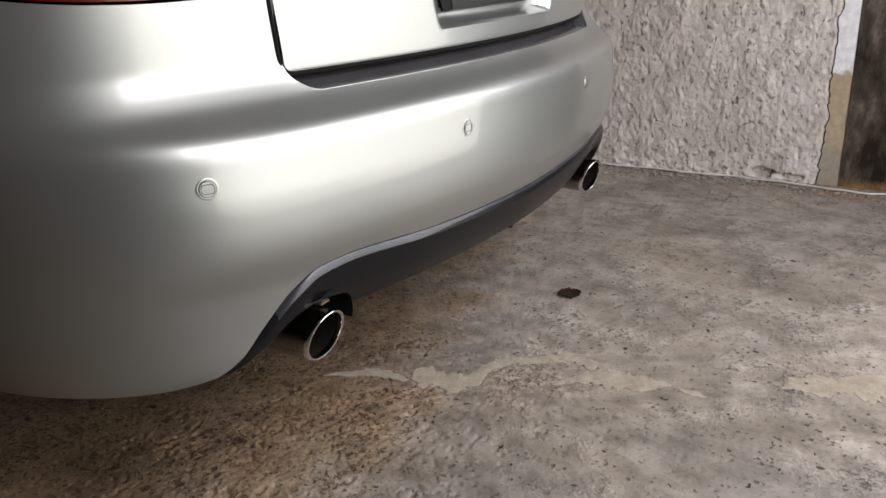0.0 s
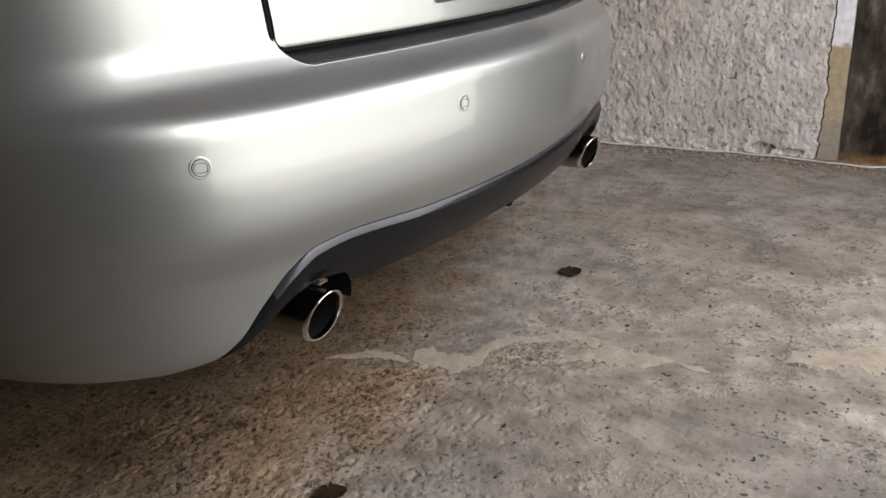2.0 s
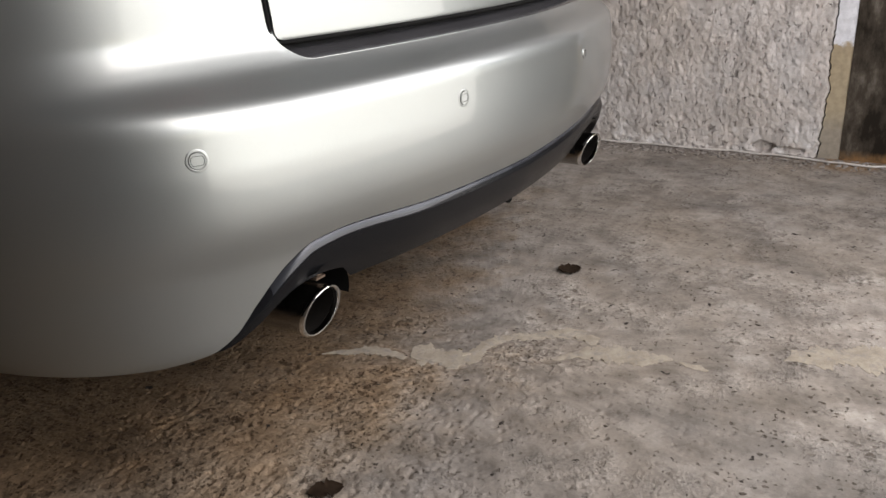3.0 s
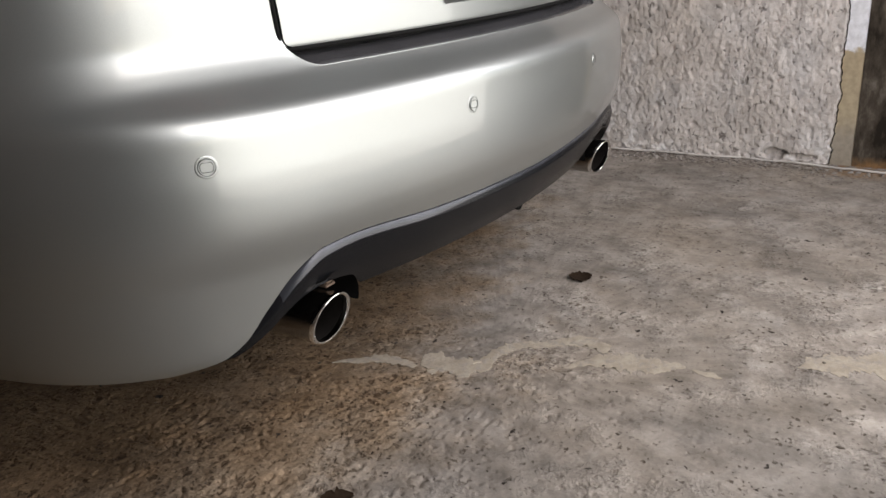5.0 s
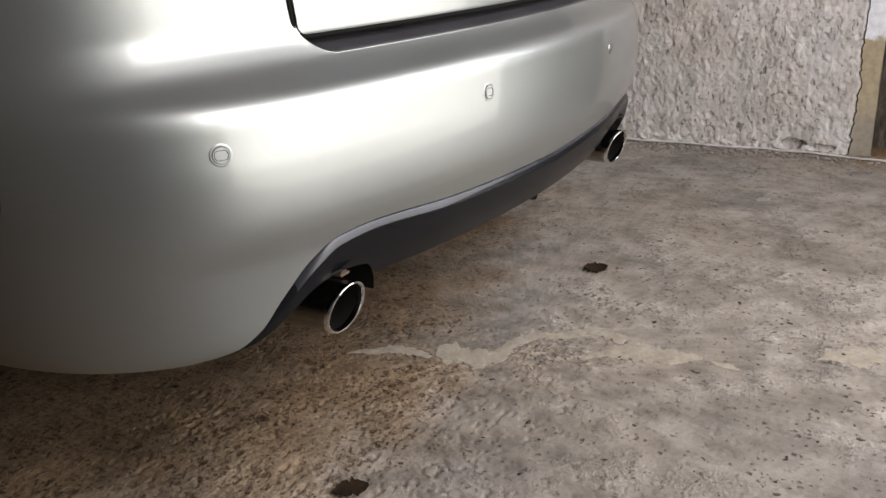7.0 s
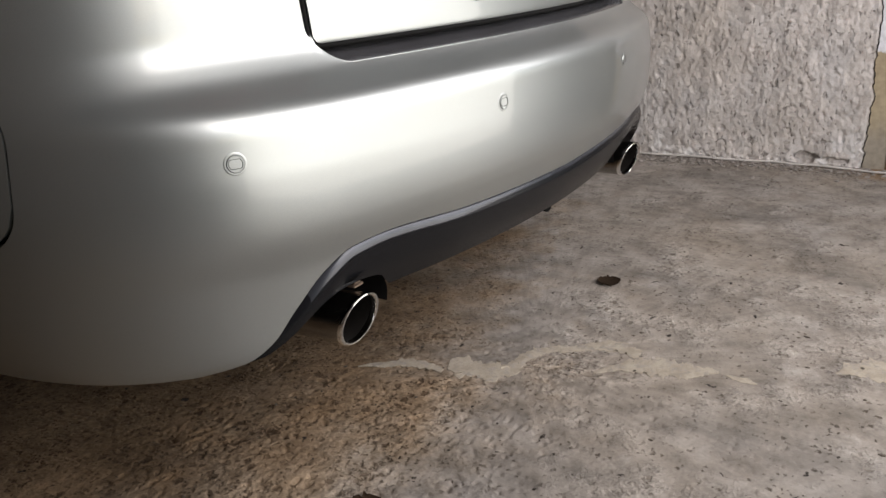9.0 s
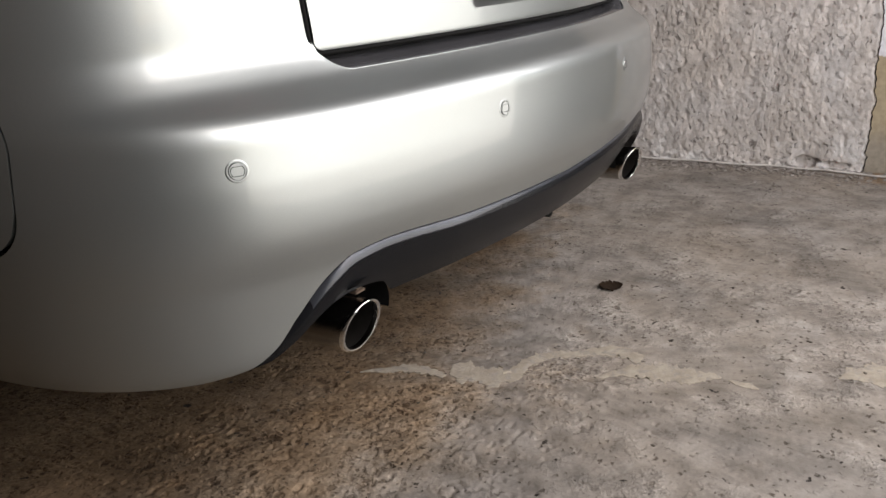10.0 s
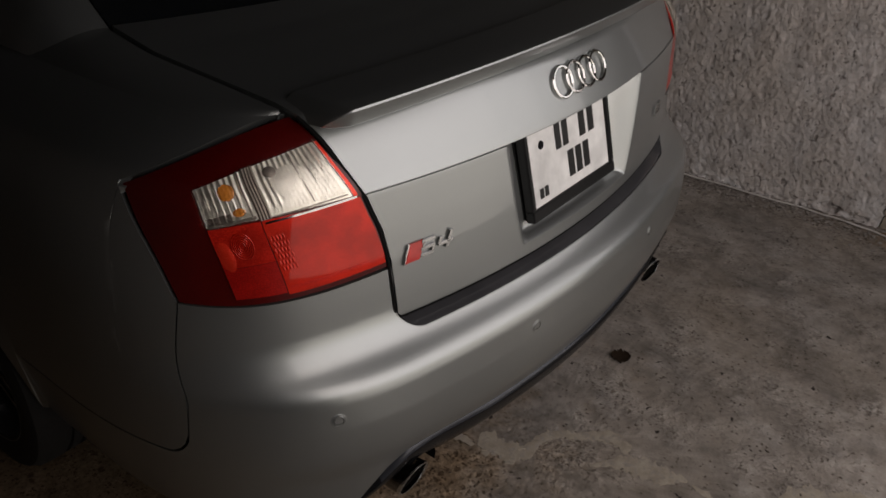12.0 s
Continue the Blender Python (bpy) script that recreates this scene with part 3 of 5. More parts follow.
# parking sensors, flush discs in the bumper
def sensor_at(s, z, parent):
    p = bumper_skin(s, z)
    n = (bumper_skin(s + 0.01, z) - p).cross(bumper_skin(s, z + 0.01) - p).normalized()
    m = Matrix.Translation(p) @ n.to_track_quat("Z", "Y").to_matrix().to_4x4()
    disc = part("parking_sensor", moved(lathe([(0.0, 0.0016), (0.0095, 0.0016), (0.0105, 0.0004), (0.0108, -0.003)], 32), m), SILVER, parent)
    part("sensor_ring", moved(lathe([(0.0109, -0.002), (0.0112, 0.0006), (0.0128, 0.0007), (0.0136, 0.0003), (0.0138, -0.002)], 32), m), SILVER, disc)
    face = bmesh.new()
    outline = []
    for i in range(40):
        a = 2 * math.pi * i / 40
        outline.append((0.0075 * math.cos(a), max(-0.0052, min(0.0052, 0.0075 * math.sin(a)))))
    ring0 = [face.verts.new((x, y, 0.0017)) for x, y in outline]
    ring1 = [face.verts.new((x * 1.10, y * 1.12, 0.0021)) for x, y in outline]
    for i in range(40):
        j = (i + 1) % 40
        face.faces.new((ring0[i], ring0[j], ring1[j], ring1[i]))
    part("sensor_face", moved(face, m), GREY_PLASTIC, disc)


for x in (-0.663, -0.237, 0.237, 0.663):
    sgn = 1 if x > 0 else -1
    sensor_at(sgn * s_at(bumper_skin, 0.571, x=abs(x)), 0.571, bumper)

# dark lower valance with a notch round each tail pipe
VAL_LOW = smooth_curve([(0, 0.342), (0.385, 0.340), (0.426, 0.339), (0.440, 0.350), (0.460, 0.366), (0.50, 0.372), (0.55, 0.366), (0.575, 0.350), (0.60, 0.324), (0.63, 0.302), (0.66, 0.294)])
VAL_OUT = smooth_curve([(0, -0.098), (0.0015, -0.1085), (0.003, -0.1102), (0.0125, -0.1138), (0.0145, -0.1143), (0.0165, -0.1138), (0.05, -0.1005), (0.11, -0.062), (0.16, -0.04)])
val_cols = steps(-0.668, 0.668, 200)


def valance_point(x, drop, out=0.0):
    a = abs(x)
    top = LOW_X(a) + 0.001
    corner = max(0, a - 0.52)
    yy = VAL_OUT(drop) - out + 0.235 * a * a + 2.6 * corner * corner + 0.5 * max(0, 0.36 - (top - drop)) * corner * 4
    return Vector((x, yy, top - drop))


def valance_height(x):
    top = LOW_X(abs(x)) + 0.001
    return top - min(VAL_LOW(abs(x)), top - 0.012)


grid = [[valance_point(x, valance_height(x) * (r / 28) ** 1.5) for x in val_cols] for r in range(29)]
valance = part("lower_valance", sheet([grid], 0.025, outward=lambda p: (0, -1, 0)), GREY_PLASTIC, car, "dark grey textured plastic diffuser")
lip_width = smooth_curve([(-0.60, 0.0135), (-0.36, 0.0135), (-0.20, 0.008), (0.20, 0.006), (0.60, 0.006)])
grid = [[valance_point(x, 0.0016 + (min(lip_width(x), valance_height(x) * 0.8) - 0.0016) * r / 8, 0.0006 * math.sin(math.pi * r / 8) + 0.0002) for x in steps(-0.585, 0.585, 180)] for r in range(9)]
part("valance_trim", sheet([grid], 0.002, outward=lambda p: (0, -1, 0.3)), SATIN_TRIM, valance, "satin blue-grey chamfered upper lip")

# tow eye cover stub under the valance
part("tow_eye", moved(lathe([(0.0, -0.012), (0.012, -0.012), (0.014, -0.008), (0.014, 0.03), (0.0, 0.03)], 16), pose(0.12, 0.02, 0.298, 90)), VOID, car)

# boot lid: rows of (height, y at the middle, half width, bow)
LID_ROWS = [(0.684, -0.0655, 0.498, 0.27), (0.6855, -0.0663, 0.498, 0.27), (0.688, -0.0667, 0.4985, 0.27), (0.692, -0.0667, 0.499, 0.27), (0.704, -0.0667, 0.4995, 0.27), (0.720, -0.0665, 0.5005, 0.27), (0.75, -0.066, 0.503, 0.27), (0.80, -0.065, 0.507, 0.27), (0.86, -0.063, 0.518, 0.27), (0.90, -0.061, 0.532, 0.27),
            (0.926, -0.0595, 0.540, 0.27), (0.9292, -0.0588, 0.541, 0.27), (0.9300, -0.0555, 0.5413, 0.27), (0.9310, -0.0555, 0.5417, 0.27), (0.9318, -0.0572, 0.542, 0.272), (0.936, -0.0560, 0.5435, 0.275), (0.95, -0.0503, 0.548, 0.28), (0.98, -0.0375, 0.558, 0.29), (1.0, -0.0290, 0.564, 0.295),
            (1.02, -0.0205, 0.570, 0.31), (1.036, -0.0130, 0.576, 0.335), (1.043, -0.002, 0.579, 0.325), (1.048, 0.022, 0.581, 0.28), (1.0515, 0.062, 0.582, 0.22), (1.055, 0.11, 0.580, 0.17),
            (1.063, 0.28, 0.579, 0.12), (1.073, 0.38, 0.580, 0.28), (1.088, 0.46, 0.566, 0.50)]


def lid_row(i, f):
    a, b = LID_ROWS[i], LID_ROWS[min(i + 1, len(LID_ROWS) - 1)]
    return [a[k] + (b[k] - a[k]) * f for k in range(4)]


def recess_width(z):
    return 0.205 + 0.052 * min(1, max(0, (z - 0.712) / 0.21)) ** 0.8


LID_ROUND = 0.012
EDGE_A = 0.45           # the lid's grid follows the sides of the plate's recess at this fraction


def lid_point(a, row):
    z, yc, w, k = row
    w -= LID_ROUND - math.sqrt(max(0.0, LID_ROUND ** 2 - max(0.0, 0.684 + LID_ROUND - z) ** 2))
    follow = 1 - min(1, max(0, (z - 0.94) / 0.12))
    edge = EDGE_A * w + (recess_width(z) - EDGE_A * w) * follow
    b = abs(a)
    x = math.copysign(edge * b / EDGE_A if b < EDGE_A else edge + (w - edge) * (b - EDGE_A) / (1 - EDGE_A), a)
    inside = min((edge - abs(x)) / (0.040 + 0.045 * min(1, max(0, (z - 0.712) / 0.21))), (z - 0.712) / 0.014, (0.9295 - z) / 0.002)
    t = min(1.0, max(0.0, inside))
    deep = t * t * (3 - 2 * t)
    camber = 0.012 * (1 - (x / 0.6) ** 2) * min(1, max(0, (z - 1.04) / 0.02))
    return Vector((x, yc + k * x * x + deep * (0.024 + 0.046 * (z - 0.712) / 0.21), z + camber))


lid_list = []
for i in range(len(LID_ROWS) - 1):
    a, b = LID_ROWS[i], LID_ROWS[i + 1]
    n = max(1, int(math.hypot(b[0] - a[0], b[1] - a[1]) / (0.0035 if a[0] < 0.94 else 0.008)))
    n = min(n, 20)
    lid_list += [lid_row(i, j / n) for j in range(n)]
lid_list.append(LID_ROWS[-1])
half_cols = steps(0, EDGE_A - 0.030, 50)[:-1] + steps(EDGE_A - 0.030, EDGE_A, 12)[:-1] + steps(EDGE_A, 1, 70)
lid_cols = [-a for a in half_cols[:0:-1]] + half_cols
lid = part("boot_lid", sheet([[[lid_point(a, row) for a in lid_cols] for row in lid_list]], 0.02, outward=lambda p: (0, -1, 0.4)), SILVER, car)

# black rubber seal round the lid and a rolled rim on the bumper
def lid_line(x, z, back):
    i = max(k for k in range(len(LID_ROWS) - 1) if LID_ROWS[k][0] <= z)
    r = lid_row(i, (z - LID_ROWS[i][0]) / (LID_ROWS[i + 1][0] - LID_ROWS[i][0]))
    return (x, r[1] + r[3] * x * x + back, z)


LID_SIDE = smooth_curve([(row[0], row[2]) for row in LID_ROWS if row[0] < 1.0495])
run = [(LID_SIDE(z) + 0.0035, z) for z in steps(1.045, 0.700, 26)]
run += [(0.4865 + 0.0150 * math.cos(t), 0.6960 - 0.0150 * math.sin(t)) for t in steps(0, math.pi / 2, 8)]
run += [(x, 0.6805) for x in steps(0.475, 0, 14)]
points = []
for x, z in run:
    p = lid_line(x, max(z, 0.6841), 0.0045)
    points.append((p[0], p[1], z))
points += [(-x, y, z) for x, y, z in points[-2::-1]]
part("lid_seal", tube(points, 0.0036), BLACK_RUBBER, car, "black rubber seal round the boot lid")
points = [tuple(bumper_skin(s, RIM_Z) + Vector((0, 0.0008, 0.0002))) for s in steps(-fillet[0], fillet[0], 50)]
tail = [tuple(bumper_skin(s, RIM_Z + LID_R - math.sqrt(max(0.0, LID_R ** 2 - ((s - fillet[0]) * X1) ** 2))) + Vector((0, 0.0008, 0))) for s in fillet[1:-1]]
points = [(-x, y, z) for x, y, z in tail[::-1]] + points + tail
part("bumper_rim", tube(points, 0.0010), SILVER, bumper)

# lip spoiler on the lid's rear edge
grid = []
for x in steps(-0.577, 0.577, 260):
    e = min(1.0, (0.5771 - abs(x)) / 0.030) ** 0.5
    y = -0.026 + 0.19 * x * x
    face_y = -0.012 + 0.32 * x * x
    lift = 0.013 * (1 - (x / 0.6) ** 2)
    ring = [(face_y + 0.030, 1.030), (y + 0.018, 1.0335), (y + 0.0115, 1.0350), (y + 0.0090, 1.0375), (y + 0.0020, 1.0565), (y, 1.0608), (y + 0.0012, 1.0637), (y + 0.008, 1.0650), (y + 0.05, 1.0645), (y + 0.13, 1.0625)]
    base = (face_y + 0.045, 1.036)
    grid.append([Vector((x, base[0] + (py - base[0]) * (0.65 + 0.35 * e), base[1] + (pz - base[1]) * e + lift)) for py, pz in ring])
part("spoiler", sheet([grid], 0.012, outward=lambda p: (0, -1, 0.5)), SILVER, lid)


# tail lamps
LAMP_R = (s_at(skin, 0.789, x=0.5135), 0.789)
LAMP_L, LAMP_T = lamp_corner(0.783, 0.283, 0.966), (s_at(skin, 1.0465, x=0.588), 1.0465)
LAMP_ARCH = 0.020
LID_EDGE = smooth_curve([(0.684, 0.502), (0.75, 0.507), (0.80, 0.511), (0.86, 0.522), (0.90, 0.536), (0.926, 0.544), (0.98, 0.562), (1.0, 0.568), (1.02, 0.574), (1.035, 0.580), (1.0465, 0.588)])


def lamp_outer(b):
    return LAMP_B[0] + (LAMP_L[0] - LAMP_B[0]) * b - 0.022 * math.sin(math.pi * b)


def lamp_at(a, b, lift=0.0, sign=-1):
    """A point of the lamp's face: a 0 at the lid to 1 at the wing, b 0 below to 1 above."""
    z_in, z_out = LAMP_R[1] + (LAMP_T[1] - LAMP_R[1]) * b, LAMP_B[1] + (LAMP_L[1] - LAMP_B[1]) * b
    s_in, s_out = s_at(skin, z_in, x=LID_EDGE(z_in)), lamp_outer(b)
    s, z = s_in + (s_out - s_in) * a, z_in + (z_out - z_in) * a
    z += math.sin(math.pi * a) * (LAMP_ARCH * b - 0.010 * (1 - b))
    z = min(z, 1.0468)
    p = skin(s, z)
    if lift:
        q = skin(s + 0.01, z) - p
        r = skin(s, z + 0.004) - p
        p = p + q.cross(r).normalized() * lift
    return Vector((sign * p.x, p.y, p.z))


def lamp_sheet(a0, a1, b0, b1, lift, sign, na=24, nb=16, depth=0.006, low=0.0, high=0.0, flutes=0.0):
    """A patch of the lamp's face; low and high raise its lower and upper edge towards the wing."""
    grid = []
    for i in range(nb + 1):
        row = []
        for j in range(na + 1):
            f = j / na
            a = a0 + (a1 - a0) * f
            lo, hi = b0 + low * f, b1 + high * f
            row.append(lamp_at(a, lo + (hi - lo) * i / nb, lift + flutes * (j % 2), sign))
        grid.append(row)
    return sheet([grid], depth, outward=lambda p: (p[0], -1.2, 0.2))


def lamp_disc(a, b, ra, rb, lift, dome, sign):
    """A small dome on the lamp's face."""
    grid = []
    for r in steps(0.02, 1, 8):
        grid.append([lamp_at(a + ra * r * math.cos(t), b + rb * r * math.sin(t), lift + dome * (1 - r * r), sign) for t in steps(0, 2 * math.pi, 28)])
    return sheet([grid], 0.001, outward=lambda p: (p[0], -1.2, 0.2))


def tail_lamp(sign):
    lamp = part("tail_lamp", lamp_sheet(0.003, 0.990, 0.004, 0.988, -0.001, sign, 40, 30, 0.05), RED_DARK, car, "dark red tail lamp cluster with clear window")
    return lamp


for sign in (-1, 1):
    lamp = tail_lamp(sign)
    part("brake_lens", lamp_sheet(0.016, 0.455, 0.045, 0.545, 0.0012, sign, 24, 16, 0.004, 0.0, 0.025), RED_BRIGHT, lamp, "bright red moulded lens")
    part("reflex_lens", lamp_sheet(0.460, 0.70, 0.300, 0.570, 0.0012, sign, 20, 10, 0.004, 0.0, 0.015), RED_DEEP, lamp, "deep red reflex lens with cells")
    part("fog_lens", lamp_sheet(0.460, 0.70, 0.06, 0.296, 0.0012, sign, 20, 10, 0.004), RED_DIM, lamp, "unlit dark red lower lens")
    part("reflex_spot", lamp_disc(0.662, 0.385, 0.034, 0.110, 0.0013, 0.0016, sign), RED_SPOT, lamp, "bright red reflex spot")
    for i in range(5):
        grid = [[lamp_at(0.575 + (0.012 + 0.0085 * i + w) * math.cos(t), 0.440 + 1.9 * (0.012 + 0.0085 * i + w) * math.sin(t), 0.0016 + h, sign) for t in steps(0, 2 * math.pi, 28)] for w, h in ((0, 0), (0.002, 0.0008), (0.004, 0))]
        part("reflex_ring", sheet([grid], 0.001, outward=lambda p: (p[0], -1.2, 0.2)), RED_BRIGHT, lamp)
    for i in range(30):
        a, b = 0.378 + 0.015 * (i % 5) + 0.0075 * (i // 5 % 2), 0.235 + 0.042 * (i // 5)
        part("reflex_cell", lamp_disc(a, b, 0.0062, 0.018, 0.0014, 0.0005, sign), RED_BRIGHT, lamp)
    part("lens_border", lamp_sheet(0.020, 0.039, 0.56, 0.872, 0.0012, sign, 3, 12, 0.002), RED_SPOT, lamp, "pale red edge of the clear window")
    part("brake_rib", lamp_sheet(0.060, 0.44, 0.085, 0.105, 0.0016, sign, 40, 1, 0.001, flutes=0.0006), RED_DEEP, lamp)
    part("smoked_insert", lamp_sheet(0.575, 0.690, 0.588, 0.655, 0.0020, sign, 6, 3, 0.002), LAMP_SHADE, lamp)
    part("reflector", lamp_sheet(0.045, 0.70, 0.565, 0.872, 0.0008, sign, 46, 8, 0.003, 0.035, -0.045, 0.0014), REFLECTOR, lamp, "fluted silver reflector")
    part("window_trim", lamp_sheet(0.030, 0.440, 0.548, 0.560, 0.0030, sign, 20, 3, 0.002, 0.0, 0.0), CHROME, lamp, "bright lower edge of the clear window")
    part("lamp_divider", lamp_sheet(0.405, 0.462, 0.575, 0.850, 0.0020, sign, 8, 6, 0.003, flutes=0.0012), LAMP_SHADE, lamp, "smoked dark insert")
    part("indicator_bulb", lamp_disc(0.560, 0.765, 0.040, 0.044, 0.0018, 0.0014, sign), AMBER, lamp, "amber indicator bulb behind fluted plastic")
    part("indicator_glow", lamp_disc(0.535, 0.650, 0.030, 0.024, 0.0018, 0.0010, sign), AMBER, lamp, "amber reflection of the indicator bulb")
    part("indicator_bowl", lamp_disc(0.585, 0.715, 0.080, 0.085, 0.0012, 0.0005, sign), REFLECTOR, lamp, "bright reflector bowl")
    part("reversing_bulb", lamp_disc(0.330, 0.800, 0.034, 0.026, 0.0026, 0.0005, sign), LAMP_SHADE, lamp)
    part("reversing_bowl", lamp_disc(0.25, 0.730, 0.100, 0.080, 0.0021, 0.0006, sign), REFLECTOR, lamp, "bright reflector bowl")
    for a0, a1, b0, b1 in ((0.480, 0.488, 0.590, 0.850), (0.200, 0.207, 0.600, 0.850), (0.470, 0.690, 0.592, 0.612), (0.060, 0.390, 0.578, 0.586)):
        part("reflector_joint", lamp_sheet(a0, a1, b0, b1, 0.0026, sign, 8, 6, 0.002), LAMP_SHADE, lamp)
    for i in range(11):
        a = 0.490 + 0.019 * i
        part("lens_flute", lamp_sheet(a, a + 0.006, 0.600 + 0.012 * (i > 5), 0.845 - 0.002 * i, 0.0034, sign, 2, 6, 0.0015), CLEAR, lamp)
    for i in range(17):
        a = 0.070 + 0.0195 * i
        part("lens_rib", lamp_sheet(a, a + 0.008, 0.592, 0.855, 0.0034, sign, 2, 6, 0.0015), CLEAR, lamp)
    part("clear_lens", lamp_sheet(0.042, 0.705, 0.562, 0.876, 0.0058, sign, 44, 14, 0.0015, 0.035, -0.045, 0.0004), CLEAR, lamp, "clear ribbed plastic window").visible_shadow = False


# wings and doors: columns along the side
def side_low(y, rear):
    z = 0.215
    for c in (WHEEL_Y, WHEEL_Y + WHEELBASE):
        if abs(y - c) < ARCH_R:
            z = max(z, WHEEL_Z + math.sqrt(ARCH_R ** 2 - (y - c) ** 2))
    if rear and y < WHEEL_Y - ARCH_R + 0.0005:
        z = max(z, 0.495)
    return z


def arch_columns(y0, y1):
    ys = steps(y0, y1, max(4, int((y1 - y0) / 0.04)))
    for c in (WHEEL_Y, WHEEL_Y + WHEELBASE):
        ys += [c - ARCH_R * math.cos(math.pi * i / 40) for i in range(41)]
        ys += [c - ARCH_R - 0.001, c + ARCH_R + 0.001]
    return sorted({round(y, 5) for y in ys if y0 <= y <= y1})


def flare(p, s):
    """The raised lip round a wheel opening."""
    for c in (WHEEL_Y, WHEEL_Y + WHEELBASE):
        d = math.hypot(p.y - c, p.z - WHEEL_Z) - ARCH_R
        if d < 0.07:
            p.x += math.copysign(0.010 * (1 - d / 0.07) ** 1.5 if d > 0 else 0.010, s)
    return p


def side_panel(name, y0, y1, sign, label=""):
    rows = 40
    ys = arch_columns(y0, y1)
    grid = [[flare(skin(sign * side_s(y), side_low(y, False) + (1.047 - side_low(y, False)) * r / rows), sign) for y in ys] for r in range(rows + 1)]
    return part(name, sheet([grid], 0.015, outward=lambda p: (p[0], 0, 0)), SILVER, car, label)


def quarter_panel(sign):
    rows = 48
    s_l = LAMP_L[0] + 0.004
    near = [(s, None) for s in steps(SEAM_S + 0.005, s_l - 0.002, 16)]
    first = steps(s_l, 2.0, 14)[:-1]
    cols = [s for s, _ in near] + first + [side_s(y) for y in arch_columns(Y1, 1.62)]
    grid = []
    for r in range(rows + 1):
        row = []
        for s in cols:
            y = skin(s, 0.6).y
            f = min(steps(0, 1, 200), key=lambda b: abs(lamp_outer(b) + 0.004 - s))
            top = 0.7985 + (0.966 - 0.7985) * f - 0.003 if s < s_l else 1.047
            far = (s - SEAM_S - 0.005) / 0.08 * 0.05
            low = side_low(y, True)
            if far < 0.05:
                low = 0.495 + 0.05 - math.sqrt(max(0, 0.05 ** 2 - (0.05 - far) ** 2))
            row.append(flare(skin(sign * s, low + (top - low) * r / rows), sign))
        grid.append(row)
    upper = []
    edge = steps(LAMP_T[0] + 0.003, s_l, 30)
    for r in range(13):
        row = []
        for s in edge:
            a = min(1, max(0, (s - LAMP_T[0]) / (LAMP_L[0] - LAMP_T[0])))
            z0 = min(1.0465, LAMP_T[1] + (LAMP_L[1] - LAMP_T[1]) * a + LAMP_ARCH * math.sin(math.pi * a) + 0.003)
            row.append(skin(sign * s, z0 + (1.047 - z0) * r / 12))
        upper.append(row)
    return part("rear_wing", sheet([grid, upper], 0.015, outward=lambda p: (p[0], -0.2, 0.1)), SILVER, car)


DECK_X = smooth_curve([(0.10, 0.590), (0.28, 0.587), (0.46, 0.588), (0.62, 0.574), (0.9, 0.52), (3.4, 0.55)])
DECK_Z = smooth_curve([(0.10, 1.052), (0.28, 1.063), (0.46, 1.074), (0.62, 1.088), (0.9, 1.09), (2.8, 1.07), (3.4, 1.0)])


def shoulder(sign):
    """The rounded top of the wing between the side and the lid."""
    start = LAMP_T[0] + 0.03
    ss = steps(start, 2.0, 30)[:-1] + [side_s(y) for y in steps(Y1, 3.3, 30)]
    grid = []
    for s in ss:
        p = skin(sign * s, 1.047)
        q = Vector((sign * (DECK_X(p.y) + 0.003), p.y, DECK_Z(p.y) - 0.002))
        mid = Vector((p.x + (q.x - p.x) * 0.35, p.y, max(p.z, q.z) + 0.002))
        grid.append([p * (1 - t) ** 2 + mid * 2 * t * (1 - t) + q * t * t for t in steps(0, 1, 10)])
    return part("wing_top", sheet([grid], 0.015, outward=lambda p: (0, 0, 1)), SILVER, car)


for sign in (-1, 1):
    quarter_panel(sign)
    shoulder(sign)
    side_panel("rear_door", 1.625, 2.36, sign)
    side_panel("front_door", 2.365, 3.30, sign)
    side_panel("front_wing", 3.305, Y2, sign)

# nose
grid = [[skin(s, 0.22 + 0.5 * r / 16) + Vector((0, -0.08 * (r / 16) ** 3, 0)) for s in steps(3.002, 5.0, 40)] for r in range(17)]
mirror = [[Vector((-p.x, p.y, p.z)) for p in row[::-1]] for row in grid]
part("front_bumper", sheet([[a + b[1:] for a, b in zip(grid, mirror)]], 0.02, outward=lambda p: (0, 1, 0)), SILVER, car)
grid = []
for r in steps(0, 1, 20):
    y = 3.22 + 1.08 * r
    w = 0.735 - 0.10 * r ** 3
    grid.append([Vector((w * a, y - 0.10 * r * a * a, 1.02 - 0.05 * r - 0.23 * r ** 4 - 0.03 * a * a)) for a in steps(-1, 1, 24)])
part("bonnet", sheet([grid], 0.02, outward=lambda p: (0, 0, 1)), SILVER, car)


# cabin
ROOF_Z = smooth_curve([(0.64, 1.085), (0.95, 1.245), (1.30, 1.365), (1.70, 1.415), (2.15, 1.418), (2.55, 1.36), (2.9, 1.21), (3.30, 1.02)])


